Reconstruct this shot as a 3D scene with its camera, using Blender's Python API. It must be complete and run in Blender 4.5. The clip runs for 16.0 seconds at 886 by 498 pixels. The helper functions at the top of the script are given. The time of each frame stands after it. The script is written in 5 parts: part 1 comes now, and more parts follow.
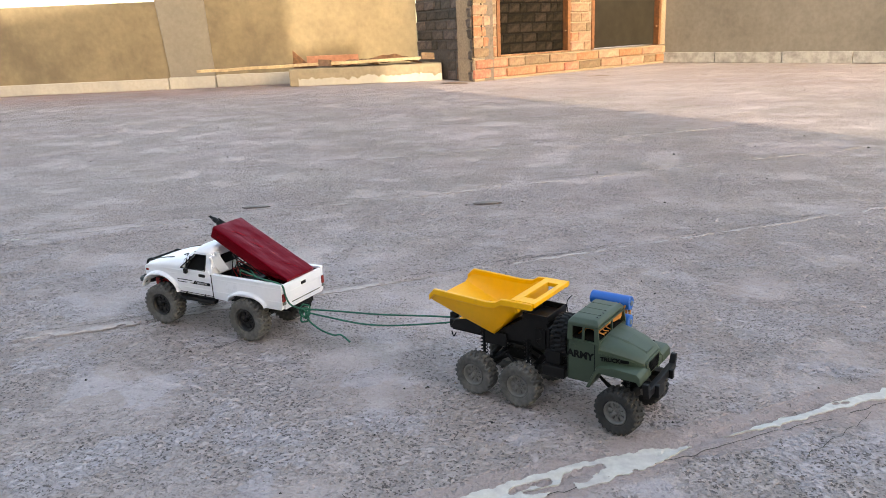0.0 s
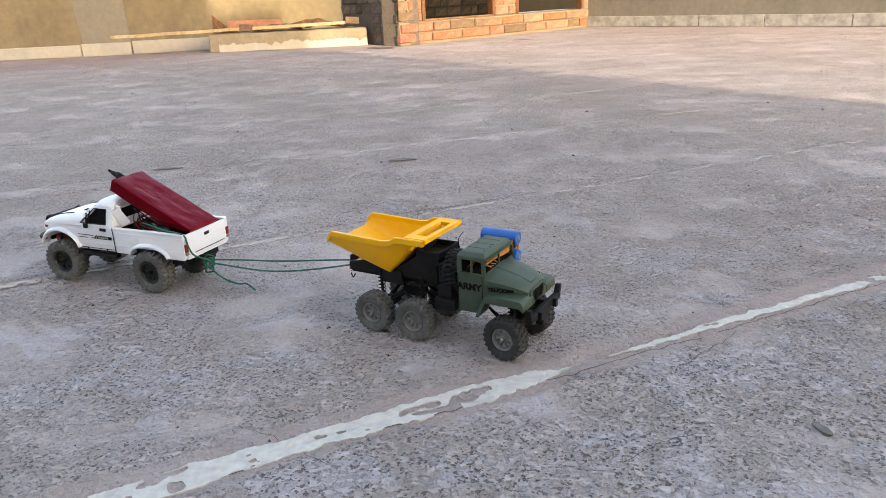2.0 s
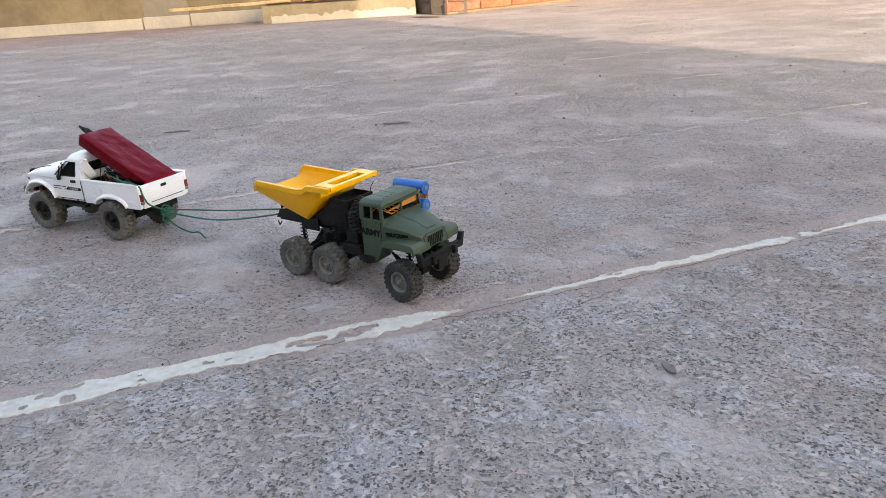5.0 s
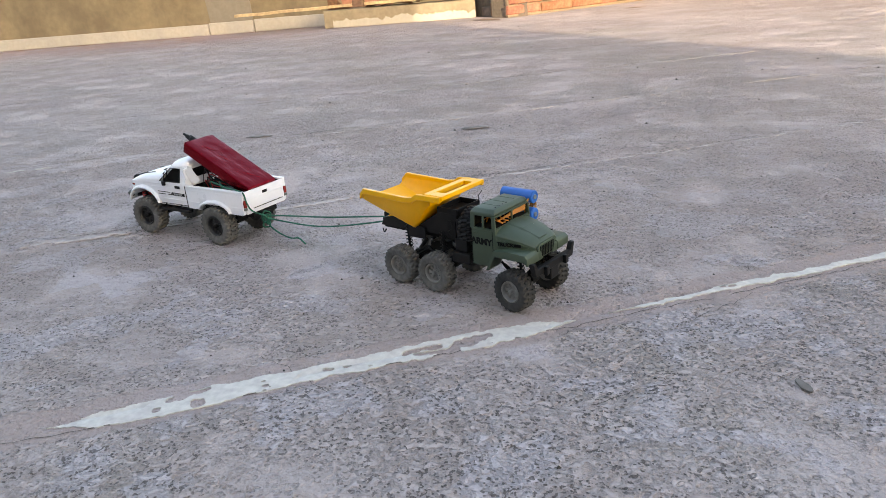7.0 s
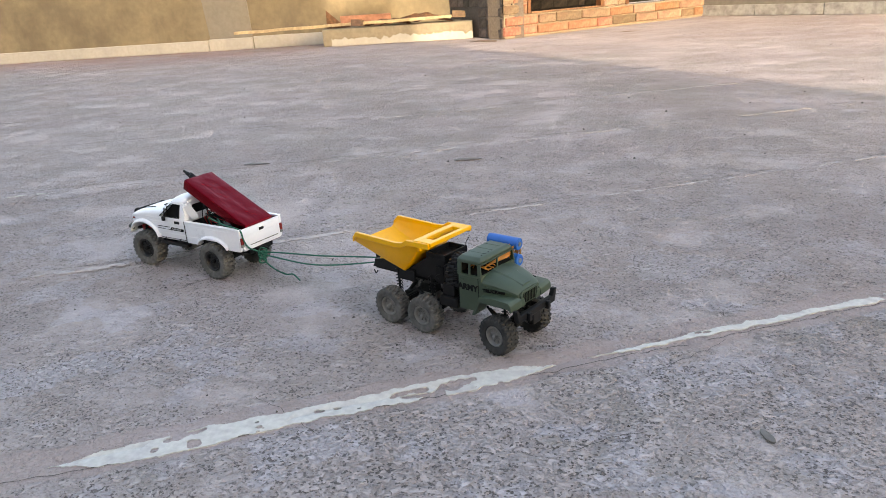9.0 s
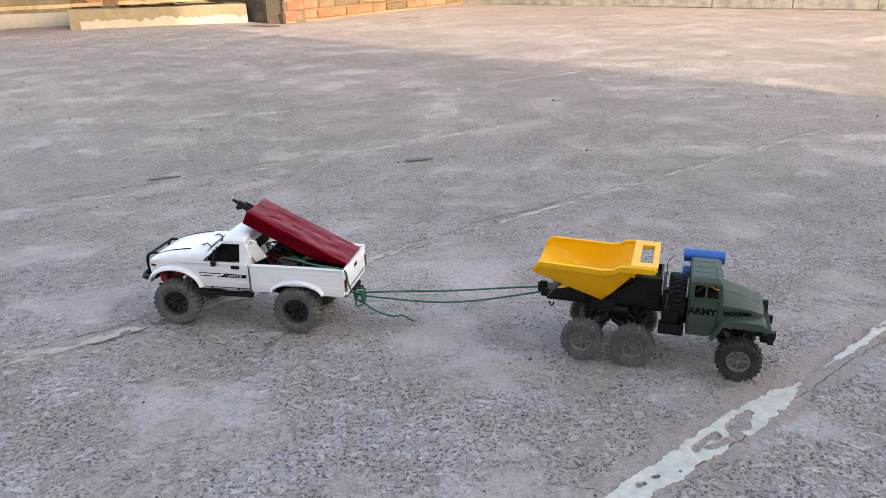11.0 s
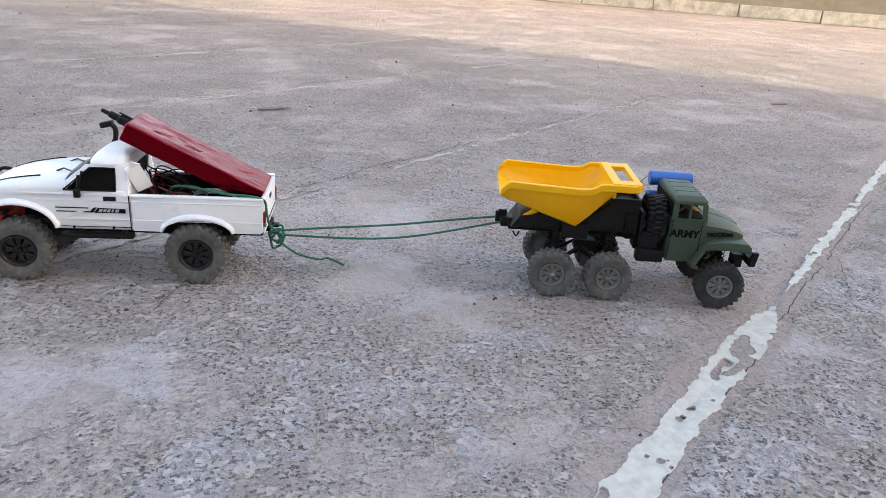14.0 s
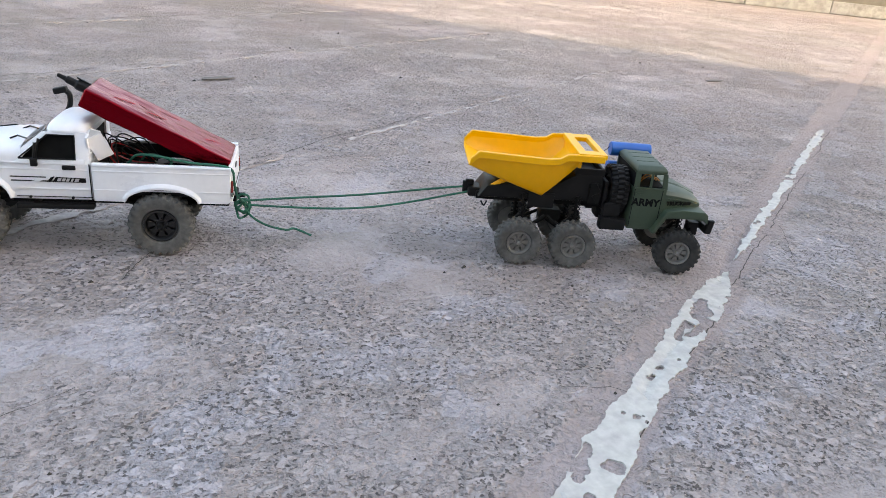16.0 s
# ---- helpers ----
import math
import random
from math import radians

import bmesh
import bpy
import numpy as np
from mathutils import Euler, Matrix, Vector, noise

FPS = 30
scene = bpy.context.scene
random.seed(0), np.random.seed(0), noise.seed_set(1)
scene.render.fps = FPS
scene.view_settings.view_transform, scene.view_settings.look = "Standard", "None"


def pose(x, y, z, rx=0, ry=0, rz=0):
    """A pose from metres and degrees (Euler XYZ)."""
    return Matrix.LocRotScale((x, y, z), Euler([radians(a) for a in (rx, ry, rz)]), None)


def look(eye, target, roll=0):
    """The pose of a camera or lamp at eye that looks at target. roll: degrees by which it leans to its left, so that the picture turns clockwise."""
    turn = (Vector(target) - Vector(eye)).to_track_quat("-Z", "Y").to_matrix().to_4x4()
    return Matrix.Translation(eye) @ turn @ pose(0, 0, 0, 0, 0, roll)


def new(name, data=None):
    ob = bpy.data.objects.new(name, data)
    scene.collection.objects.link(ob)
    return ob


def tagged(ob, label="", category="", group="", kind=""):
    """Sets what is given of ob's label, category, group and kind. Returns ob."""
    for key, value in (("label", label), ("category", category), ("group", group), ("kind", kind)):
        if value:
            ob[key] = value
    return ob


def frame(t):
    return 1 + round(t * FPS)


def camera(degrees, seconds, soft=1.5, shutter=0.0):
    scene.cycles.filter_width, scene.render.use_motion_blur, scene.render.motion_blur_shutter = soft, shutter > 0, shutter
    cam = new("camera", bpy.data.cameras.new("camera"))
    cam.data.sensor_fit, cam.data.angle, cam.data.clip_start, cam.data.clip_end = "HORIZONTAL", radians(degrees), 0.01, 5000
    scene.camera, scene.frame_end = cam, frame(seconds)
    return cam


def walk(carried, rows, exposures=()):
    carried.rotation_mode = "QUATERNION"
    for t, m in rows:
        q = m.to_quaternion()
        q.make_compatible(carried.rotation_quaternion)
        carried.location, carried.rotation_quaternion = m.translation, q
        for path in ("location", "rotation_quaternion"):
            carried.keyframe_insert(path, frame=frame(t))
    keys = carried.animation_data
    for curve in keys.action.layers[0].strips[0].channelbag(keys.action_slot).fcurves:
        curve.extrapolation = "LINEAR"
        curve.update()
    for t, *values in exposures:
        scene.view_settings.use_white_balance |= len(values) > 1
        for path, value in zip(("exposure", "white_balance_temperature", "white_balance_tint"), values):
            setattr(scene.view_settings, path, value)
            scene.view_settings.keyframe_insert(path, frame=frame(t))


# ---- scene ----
cam = camera(62.6, 16.0, soft=0.9)
PATH = [
    (0, (0.5900, 0.3811, 0.3969), (0.1865, 1.7108, -0.0172), -2.56),
    (0.5, (0.5562, 0.3483, 0.3906), (0.1305, 1.6773, -0.0032), -2.57),
    (1, (0.5798, 0.3494, 0.3852), (0.2226, 1.6868, -0.0464), -2.39),
    (1.5, (0.6388, 0.3503, 0.3730), (0.3428, 1.6928, -0.0882), -2.60),
    (2, (0.6440, 0.3557, 0.3721), (0.3647, 1.6963, -0.1047), -2.60),
    (2.5, (0.6497, 0.3580, 0.3693), (0.3745, 1.6979, -0.1118), -2.11),
    (3, (0.6560, 0.3699, 0.3601), (0.3726, 1.7103, -0.1148), -0.91),
    (5.5, (0.8523, 0.3430, 0.3496), (0.4105, 1.6197, -0.1770), -4.70),
    (6, (0.7695, 0.3383, 0.3616), (0.2995, 1.6055, -0.1637), -4.99),
    (6.5, (0.7682, 0.3352, 0.3615), (0.2828, 1.5996, -0.1564), -4.95),
    (7, (0.7673, 0.3326, 0.3617), (0.2668, 1.5944, -0.1483), -4.69),
    (7.5, (0.7684, 0.3343, 0.3598), (0.2509, 1.5904, -0.1470), -4.21),
    (8, (0.8208, 0.3305, 0.3468), (0.2940, 1.5846, -0.1554), -3.68),
    (8.5, (0.8657, 0.3145, 0.3363), (0.3626, 1.5807, -0.1598), -3.44),
    (9, (0.7870, 0.3143, 0.4105), (0.2932, 1.5881, -0.0754), -3.78),
    (9.2, (0.7224, 0.3237, 0.4615), (0.2340, 1.6047, -0.0106), -3.52),
    (11.5, (0.1449, 0.4056, 0.4094), (0.2628, 1.7414, -0.1422), -0.61),
    (12, (0.0854, 0.5260, 0.3390), (0.2298, 1.8564, -0.2193), 0.02),
    (12.5, (0.0671, 0.5305, 0.3348), (0.2963, 1.8540, -0.2115), 1.38),
    (13, (0.0708, 0.4544, 0.3487), (0.4599, 1.7450, -0.1855), 2.74),
    (13.5, (0.0739, 0.4966, 0.3251), (0.4533, 1.7890, -0.2118), 3.10),
    (14, (0.0797, 0.4994, 0.3159), (0.5046, 1.7758, -0.2251), 3.88),
    (14.5, (0.0668, 0.4654, 0.3234), (0.5678, 1.7105, -0.2256), 4.64),
    (15, (0.0590, 0.4951, 0.3120), (0.5987, 1.7169, -0.2523), 4.86),
    (15.5, (0.0491, 0.5231, 0.3022), (0.5759, 1.7463, -0.2712), 5.35),
    (16, (0.0422, 0.5027, 0.3094), (0.5896, 1.7163, -0.2649), 5.72),
]
walk(cam, [(t, look(eye, target, roll)) for t, eye, target, roll in PATH], exposures=[(0, 2.36, 8500, 13.4), (9, 2.36, 8500, 13.4), (11.5, 2.40, 8500, 13.4), (13, 2.48, 8500, 13.4), (16, 2.54, 8500, 13.4)])

# ---- light: hazy late sun from behind and to the right, open sky ----
SUN_AZ, SUN_EL = radians(-47.8), radians(18)
TO_SUN = Vector((math.cos(SUN_AZ) * math.cos(SUN_EL), math.sin(SUN_AZ) * math.cos(SUN_EL), math.sin(SUN_EL)))
world = bpy.data.worlds.new("sky")
scene.world = world
world.use_nodes = True
wn = world.node_tree.nodes
sky = wn.new("ShaderNodeTexSky")
sky.sky_type = "NISHITA"
sky.sun_disc = False
sky.sun_elevation = SUN_EL
sky.sun_rotation = math.pi / 2 - SUN_AZ
sky.dust_density = 2.0
sky.air_density = 1.0
wn["Background"].inputs["Strength"].default_value = 0.15
world.node_tree.links.new(sky.outputs[0], wn["Background"].inputs["Color"])
sun_data = bpy.data.lights.new("sun", "SUN")
sun_data.energy = 1.2
sun_data.angle = radians(0.6)
sun_data.color = (1.0, 0.925, 0.81)
sun = new("sun", sun_data)
sun.matrix_world = look(TO_SUN * 30, (0, 0, 0))

# ---- materials ----
def mat(name, base, rough=0.6, metal=0.0, grain=0.12, scale=60.0, bump=0.15, dist=0.001, stain=None, stain_scale=6.0, stain_amount=0.5, spec=0.5):
    """A surface with grain and broad stains, both in object space at real size."""
    m = bpy.data.materials.new(name)
    m.use_nodes = True
    n, l = m.node_tree.nodes, m.node_tree.links
    b = n["Principled BSDF"]
    co = n.new("ShaderNodeTexCoord")
    fine = n.new("ShaderNodeTexNoise")
    fine.inputs["Scale"].default_value = scale
    fine.inputs["Detail"].default_value = 5
    l.new(co.outputs["Object"], fine.inputs["Vector"])
    broad = n.new("ShaderNodeTexNoise")
    broad.inputs["Scale"].default_value = stain_scale
    broad.inputs["Detail"].default_value = 6
    broad.inputs["Roughness"].default_value = 0.65
    l.new(co.outputs["Object"], broad.inputs["Vector"])
    ramp = n.new("ShaderNodeValToRGB")
    ramp.color_ramp.elements[0].position, ramp.color_ramp.elements[1].position = 0.42, 0.68
    ramp.color_ramp.elements[0].color, ramp.color_ramp.elements[1].color = (0, 0, 0, 1), (stain_amount,) * 3 + (1,)
    l.new(broad.outputs["Fac"], ramp.inputs["Fac"])
    mix = n.new("ShaderNodeMix")
    mix.data_type = "RGBA"
    mix.inputs[6].default_value = (*base, 1)
    mix.inputs[7].default_value = (*(stain or [c * 0.72 for c in base]), 1)
    l.new(ramp.outputs["Color"], mix.inputs[0])
    hsv = n.new("ShaderNodeHueSaturation")
    span = n.new("ShaderNodeMapRange")
    span.inputs["From Min"].default_value, span.inputs["From Max"].default_value = 0.3, 0.7
    span.inputs["To Min"].default_value, span.inputs["To Max"].default_value = 1 - grain, 1 + grain
    l.new(fine.outputs["Fac"], span.inputs["Value"])
    l.new(span.outputs["Result"], hsv.inputs["Value"])
    l.new(mix.outputs[2], hsv.inputs["Color"])
    l.new(hsv.outputs["Color"], b.inputs["Base Color"])
    rr = n.new("ShaderNodeMapRange")
    rr.inputs["To Min"].default_value, rr.inputs["To Max"].default_value = max(0.03, rough - 0.1), min(1, rough + 0.12)
    l.new(broad.outputs["Fac"], rr.inputs["Value"])
    l.new(rr.outputs["Result"], b.inputs["Roughness"])
    b.inputs["Metallic"].default_value = metal
    b.inputs["Specular IOR Level"].default_value = spec
    if bump:
        bp = n.new("ShaderNodeBump")
        bp.inputs["Strength"].default_value = bump
        bp.inputs["Distance"].default_value = dist
        l.new(fine.outputs["Fac"], bp.inputs["Height"])
        l.new(bp.outputs["Normal"], b.inputs["Normal"])
    return m


def tint_by_object(m, amount):
    """Each piece a little lighter, darker or redder than the next."""
    n, l = m.node_tree.nodes, m.node_tree.links
    b = n["Principled BSDF"]
    old = b.inputs["Base Color"].links[0].from_socket
    info = n.new("ShaderNodeObjectInfo")
    h = n.new("ShaderNodeHueSaturation")
    r = n.new("ShaderNodeMapRange")
    r.inputs["To Min"].default_value, r.inputs["To Max"].default_value = 1 - amount, 1 + amount
    l.new(info.outputs["Random"], r.inputs["Value"])
    l.new(r.outputs["Result"], h.inputs["Value"])
    s = n.new("ShaderNodeMath")
    s.operation = "MULTIPLY_ADD"
    s.inputs[1].default_value, s.inputs[2].default_value = -0.03, 0.515
    l.new(info.outputs["Random"], s.inputs[0])
    l.new(s.outputs[0], h.inputs["Hue"])
    l.new(old, h.inputs["Color"])
    l.new(h.outputs["Color"], b.inputs["Base Color"])
    return m


def streaked(m, colour, amount):
    """Damp marks that run down a wall from its top and gather in patches."""
    n, l = m.node_tree.nodes, m.node_tree.links
    b = n["Principled BSDF"]
    old = b.inputs["Base Color"].links[0].from_socket
    co = n.new("ShaderNodeTexCoord")
    fac = []
    for scale, stretch, lo, hi in ((3.0, (1, 1, 0.22), 0.55, 0.72), (1.1, (1, 1, 0.8), 0.55, 0.66)):
        mp = n.new("ShaderNodeMapping")
        mp.inputs["Scale"].default_value = stretch
        l.new(co.outputs["Object"], mp.inputs["Vector"])
        t = n.new("ShaderNodeTexNoise")
        t.inputs["Scale"].default_value, t.inputs["Detail"].default_value, t.inputs["Roughness"].default_value = scale, 6, 0.65
        l.new(mp.outputs["Vector"], t.inputs["Vector"])
        r = n.new("ShaderNodeMapRange")
        r.inputs["From Min"].default_value, r.inputs["From Max"].default_value = lo, hi
        r.inputs["To Max"].default_value = amount
        l.new(t.outputs["Fac"], r.inputs["Value"])
        x = n.new("ShaderNodeMix")
        x.data_type = "RGBA"
        x.inputs[7].default_value = (*colour, 1)
        l.new(r.outputs["Result"], x.inputs[0])
        l.new(old, x.inputs[6])
        old = x.outputs[2]
    l.new(old, b.inputs["Base Color"])
    return m


def floor_material():
    """Pinkish grey cement screed: lime crust, pits, trowel marks, a red wash towards the parapet."""
    m = bpy.data.materials.new("roof screed")
    m.use_nodes = True
    n, l = m.node_tree.nodes, m.node_tree.links
    b = n["Principled BSDF"]
    co = n.new("ShaderNodeTexCoord")

    def noise_at(scale, detail=4, rough=0.6, stretch=None):
        t = n.new("ShaderNodeTexNoise")
        t.inputs["Scale"].default_value, t.inputs["Detail"].default_value, t.inputs["Roughness"].default_value = scale, detail, rough
        if stretch:
            mp = n.new("ShaderNodeMapping")
            mp.inputs["Rotation"].default_value = (0, 0, radians(-35))
            mp.inputs["Scale"].default_value = stretch
            l.new(co.outputs["Object"], mp.inputs["Vector"])
            l.new(mp.outputs["Vector"], t.inputs["Vector"])
        else:
            l.new(co.outputs["Object"], t.inputs["Vector"])
        return t.outputs["Fac"]

    def ramp(sock, a, z):
        r = n.new("ShaderNodeMapRange")
        r.inputs["From Min"].default_value, r.inputs["From Max"].default_value = a, z
        l.new(sock, r.inputs["Value"])
        return r.outputs["Result"]

    def blend(fac, c1, c2):
        x = n.new("ShaderNodeMix")
        x.data_type = "RGBA"
        l.new(fac, x.inputs[0])
        for sock, c in ((x.inputs[6], c1), (x.inputs[7], c2)):
            if isinstance(c, tuple):
                sock.default_value = (*c, 1)
            else:
                l.new(c, sock)
        return x.outputs[2]

    def times(a, k):
        x = n.new("ShaderNodeMath")
        x.operation = "MULTIPLY"
        l.new(a, x.inputs[0])
        if isinstance(k, float):
            x.inputs[1].default_value = k
        else:
            l.new(k, x.inputs[1])
        return x.outputs[0]

    def pit(scale, size, keep, seed):
        """Washed-out grains: dark round hollows of uneven size, of which only some cells have one."""
        warp = n.new("ShaderNodeTexNoise")
        warp.inputs["Scale"].default_value, warp.inputs["Detail"].default_value = scale * 1.3, 2
        l.new(co.outputs["Object"], warp.inputs["Vector"])
        add = n.new("ShaderNodeVectorMath")
        add.operation = "MULTIPLY_ADD"
        add.inputs[1].default_value = (0.9 / scale, 0.9 / scale, 0)
        l.new(warp.outputs["Color"], add.inputs[0])
        l.new(co.outputs["Object"], add.inputs[2])
        mp = n.new("ShaderNodeMapping")
        mp.inputs["Location"].default_value = (seed, seed * 2, 0)
        mp.inputs["Rotation"].default_value = (0, 0, radians(20 + seed))
        mp.inputs["Scale"].default_value = (0.92, 1.1, 0.0)
        l.new(add.outputs[0], mp.inputs["Vector"])
        v = n.new("ShaderNodeTexVoronoi")
        v.voronoi_dimensions = "2D"
        v.inputs["Scale"].default_value = scale
        l.new(mp.outputs["Vector"], v.inputs["Vector"])
        rnd = n.new("ShaderNodeSeparateColor")
        l.new(v.outputs["Color"], rnd.inputs[0])
        some = ramp(rnd.outputs[0], keep, keep + 0.2)
        return times(ramp(v.outputs["Distance"], size, size * 0.62), some), times(ramp(v.outputs["Distance"], size * 1.9, size), some)

    # across the strips, to know how near a joint lies
    dot = n.new("ShaderNodeVectorMath")
    dot.operation = "DOT_PRODUCT"
    dot.inputs[1].default_value = (-0.590, 0.807, 0)
    l.new(co.outputs["Object"], dot.inputs[0])
    off = n.new("ShaderNodeMath")
    off.operation = "SUBTRACT"
    off.inputs[1].default_value = 0.478
    l.new(dot.outputs["Value"], off.inputs[0])
    gap = n.new("ShaderNodeMath")
    gap.operation = "ABSOLUTE"
    l.new(off.outputs[0], gap.inputs[0])
    wav = n.new("ShaderNodeMath")
    wav.operation = "MULTIPLY_ADD"
    wav.inputs[1].default_value = 0.05
    l.new(noise_at(11.0, 3), wav.inputs[0])
    l.new(gap.outputs[0], wav.inputs[2])
    skim = ramp(wav.outputs[0], 0.060, 0.052)

    broad = ramp(noise_at(1.1, 5, 0.6), 0.42, 0.60)
    patch = ramp(noise_at(6.5, 7, 0.72), 0.47, 0.56)
    dust = ramp(noise_at(3.4, 6, 0.68), 0.50, 0.60)
    trowel = ramp(noise_at(8.0, 5, 0.65, (0.3, 1.7, 1)), 0.50, 0.66)
    smear = ramp(noise_at(19.0, 6, 0.75), 0.50, 0.58)
    crust = ramp(noise_at(75.0, 5, 0.72), 0.49, 0.60)
    lumps = ramp(noise_at(170.0, 4, 0.62), 0.42, 0.58)
    speck = ramp(noise_at(420.0, 3, 0.6), 0.40, 0.62)
    bare = ramp(noise_at(5.5, 5, 0.66), 0.40, 0.56)
    open_pits = blend(skim, bare, (0.0, 0.0, 0.0))
    cluster = ramp(noise_at(28.0, 4, 0.7), 0.40, 0.58)
    film = ramp(noise_at(9.0, 4, 0.55), 0.53, 0.56)
    moss = ramp(noise_at(4.6, 6, 0.7), 0.54, 0.63)
    lines = ramp(noise_at(16.0, 4, 0.6, (0.12, 2.6, 1)), 0.585, 0.64)
    pits = n.new("ShaderNodeMath")
    pits.operation = "MAXIMUM"
    rims = n.new("ShaderNodeMath")
    rims.operation = "MAXIMUM"
    worn = noise_at(215.0, 2.0, 0.50)
    eroded = noise_at(95.0, 4.0, 0.62)
    hole, rim = pit(165.0, 0.23, 0.42, 3.0)
    l.new(hole, pits.inputs[0])
    l.new(rim, rims.inputs[0])
    l.new(ramp(worn, 0.395, 0.365), pits.inputs[1])
    l.new(ramp(worn, 0.425, 0.385), rims.inputs[1])
    where = times(ramp(open_pits, -0.10, 0.55), ramp(cluster, -0.25, 0.6))
    pits, rims = times(pits.outputs[0], where), times(rims.outputs[0], where)
    # the strips further east were left rougher, with larger hollows
    sep = n.new("ShaderNodeSeparateXYZ")
    l.new(co.outputs["Object"], sep.inputs[0])
    near = ramp(sep.outputs["Y"], 4.2, 1.3)
    close = ramp(sep.outputs["Y"], 2.2, 0.9)
    coarse = times(ramp(sep.outputs["X"], -1.4, 0.8), ramp(noise_at(7.0, 5, 0.7), 0.42, 0.54))
    hollow, brim = pit(98.0, 0.27, 0.50, 7.0)
    hollow, brim = times(times(hollow, coarse), near), times(times(brim, coarse), near)
    c = blend(broad, (0.462, 0.39, 0.39), (0.589, 0.512, 0.517))
    c = blend(times(patch, 0.22), c, (0.66, 0.605, 0.637))
    c = blend(times(dust, 0.34), c, (0.406, 0.322, 0.294))
    c = blend(times(moss, 0.32), c, (0.304, 0.283, 0.244))
    c = blend(times(times(film, close), 0.55), c, (0.609, 0.58, 0.657))
    c = blend(times(trowel, 0.16), c, (0.355, 0.297, 0.294))
    c = blend(times(times(smear, close), 0.26), c, (0.65, 0.585, 0.597))
    c = blend(times(lines, 0.14), c, (0.254, 0.21, 0.199))
    c = blend(times(lumps, 0.08), c, (0.71, 0.653, 0.687))
    c = blend(times(skim, 0.70), c, (0.426, 0.341, 0.333))
    c = blend(times(times(crust, near), 0.10), c, (0.284, 0.229, 0.221))
    c = blend(times(speck, 0.07), c, (0.203, 0.171, 0.164))
    # Limy rims pale, dirty hollows dark; relief light and shade are coloured in too.
    c = blend(times(brim, 0.22), c, (0.751, 0.687, 0.716))
    c = blend(times(hollow, 0.30), c, (0.19, 0.165, 0.168))
    c = blend(times(times(ramp(eroded, 0.48, 0.43), where), 0.26), c, (0.40, 0.36, 0.375))
    c = blend(times(rims, 0.07), c, (0.751, 0.687, 0.716))
    c = blend(times(pits, 0.82), c, (0.150, 0.130, 0.130))
    # damp greenish grey stain over the strips before the brick room
    damp = times(times(ramp(noise_at(1.7, 7, 0.72), 0.44, 0.60), ramp(sep.outputs["Y"], 1.5, 2.6)), ramp(sep.outputs["Y"], 5.6, 4.2))
    c = blend(times(damp, 0.40), c, (0.345, 0.335, 0.305))
    # worn red oxide wash along the parapet
    far = ramp(sep.outputs["Y"], 4.4, 5.8)
    left = ramp(sep.outputs["X"], -1.8, -3.6)
    c = blend(times(times(times(far, left), ramp(noise_at(2.2, 5), 0.3, 0.6)), 0.6), c, (0.40, 0.19, 0.15))
    tone = n.new("ShaderNodeMix")
    tone.data_type, tone.blend_type = "RGBA", "MULTIPLY"
    tone.inputs[0].default_value = 1.0
    tone.inputs[7].default_value = (0.848, 0.842, 0.805, 1)
    l.new(c, tone.inputs[6])
    l.new(tone.outputs[2], b.inputs["Base Color"])
    b.inputs["Roughness"].default_value = 0.86
    b.inputs["Specular IOR Level"].default_value = 0.3
    bp = n.new("ShaderNodeBump")
    bp.inputs["Strength"].default_value, bp.inputs["Distance"].default_value = 1.0, 0.0046
    s = n.new("ShaderNodeMath")
    s.operation = "SUBTRACT"
    swell = n.new("ShaderNodeMath")
    swell.operation = "ADD"
    l.new(times(lumps, 0.22), swell.inputs[0])
    l.new(times(ramp(eroded, 0.40, 0.55), times(ramp(open_pits, -0.25, 0.6), 1.0)), swell.inputs[1])
    l.new(swell.outputs[0], s.inputs[0])
    deep = n.new("ShaderNodeMath")
    deep.operation = "MAXIMUM"
    l.new(pits, deep.inputs[0])
    l.new(hollow, deep.inputs[1])
    l.new(deep.outputs[0], s.inputs[1])
    l.new(s.outputs[0], bp.inputs["Height"])
    b2 = n.new("ShaderNodeBump")
    b2.inputs["Strength"].default_value, b2.inputs["Distance"].default_value = 0.25, 0.0006
    l.new(speck, b2.inputs["Height"])
    l.new(bp.outputs["Normal"], b2.inputs["Normal"])
    l.new(b2.outputs["Normal"], b.inputs["Normal"])
    return m


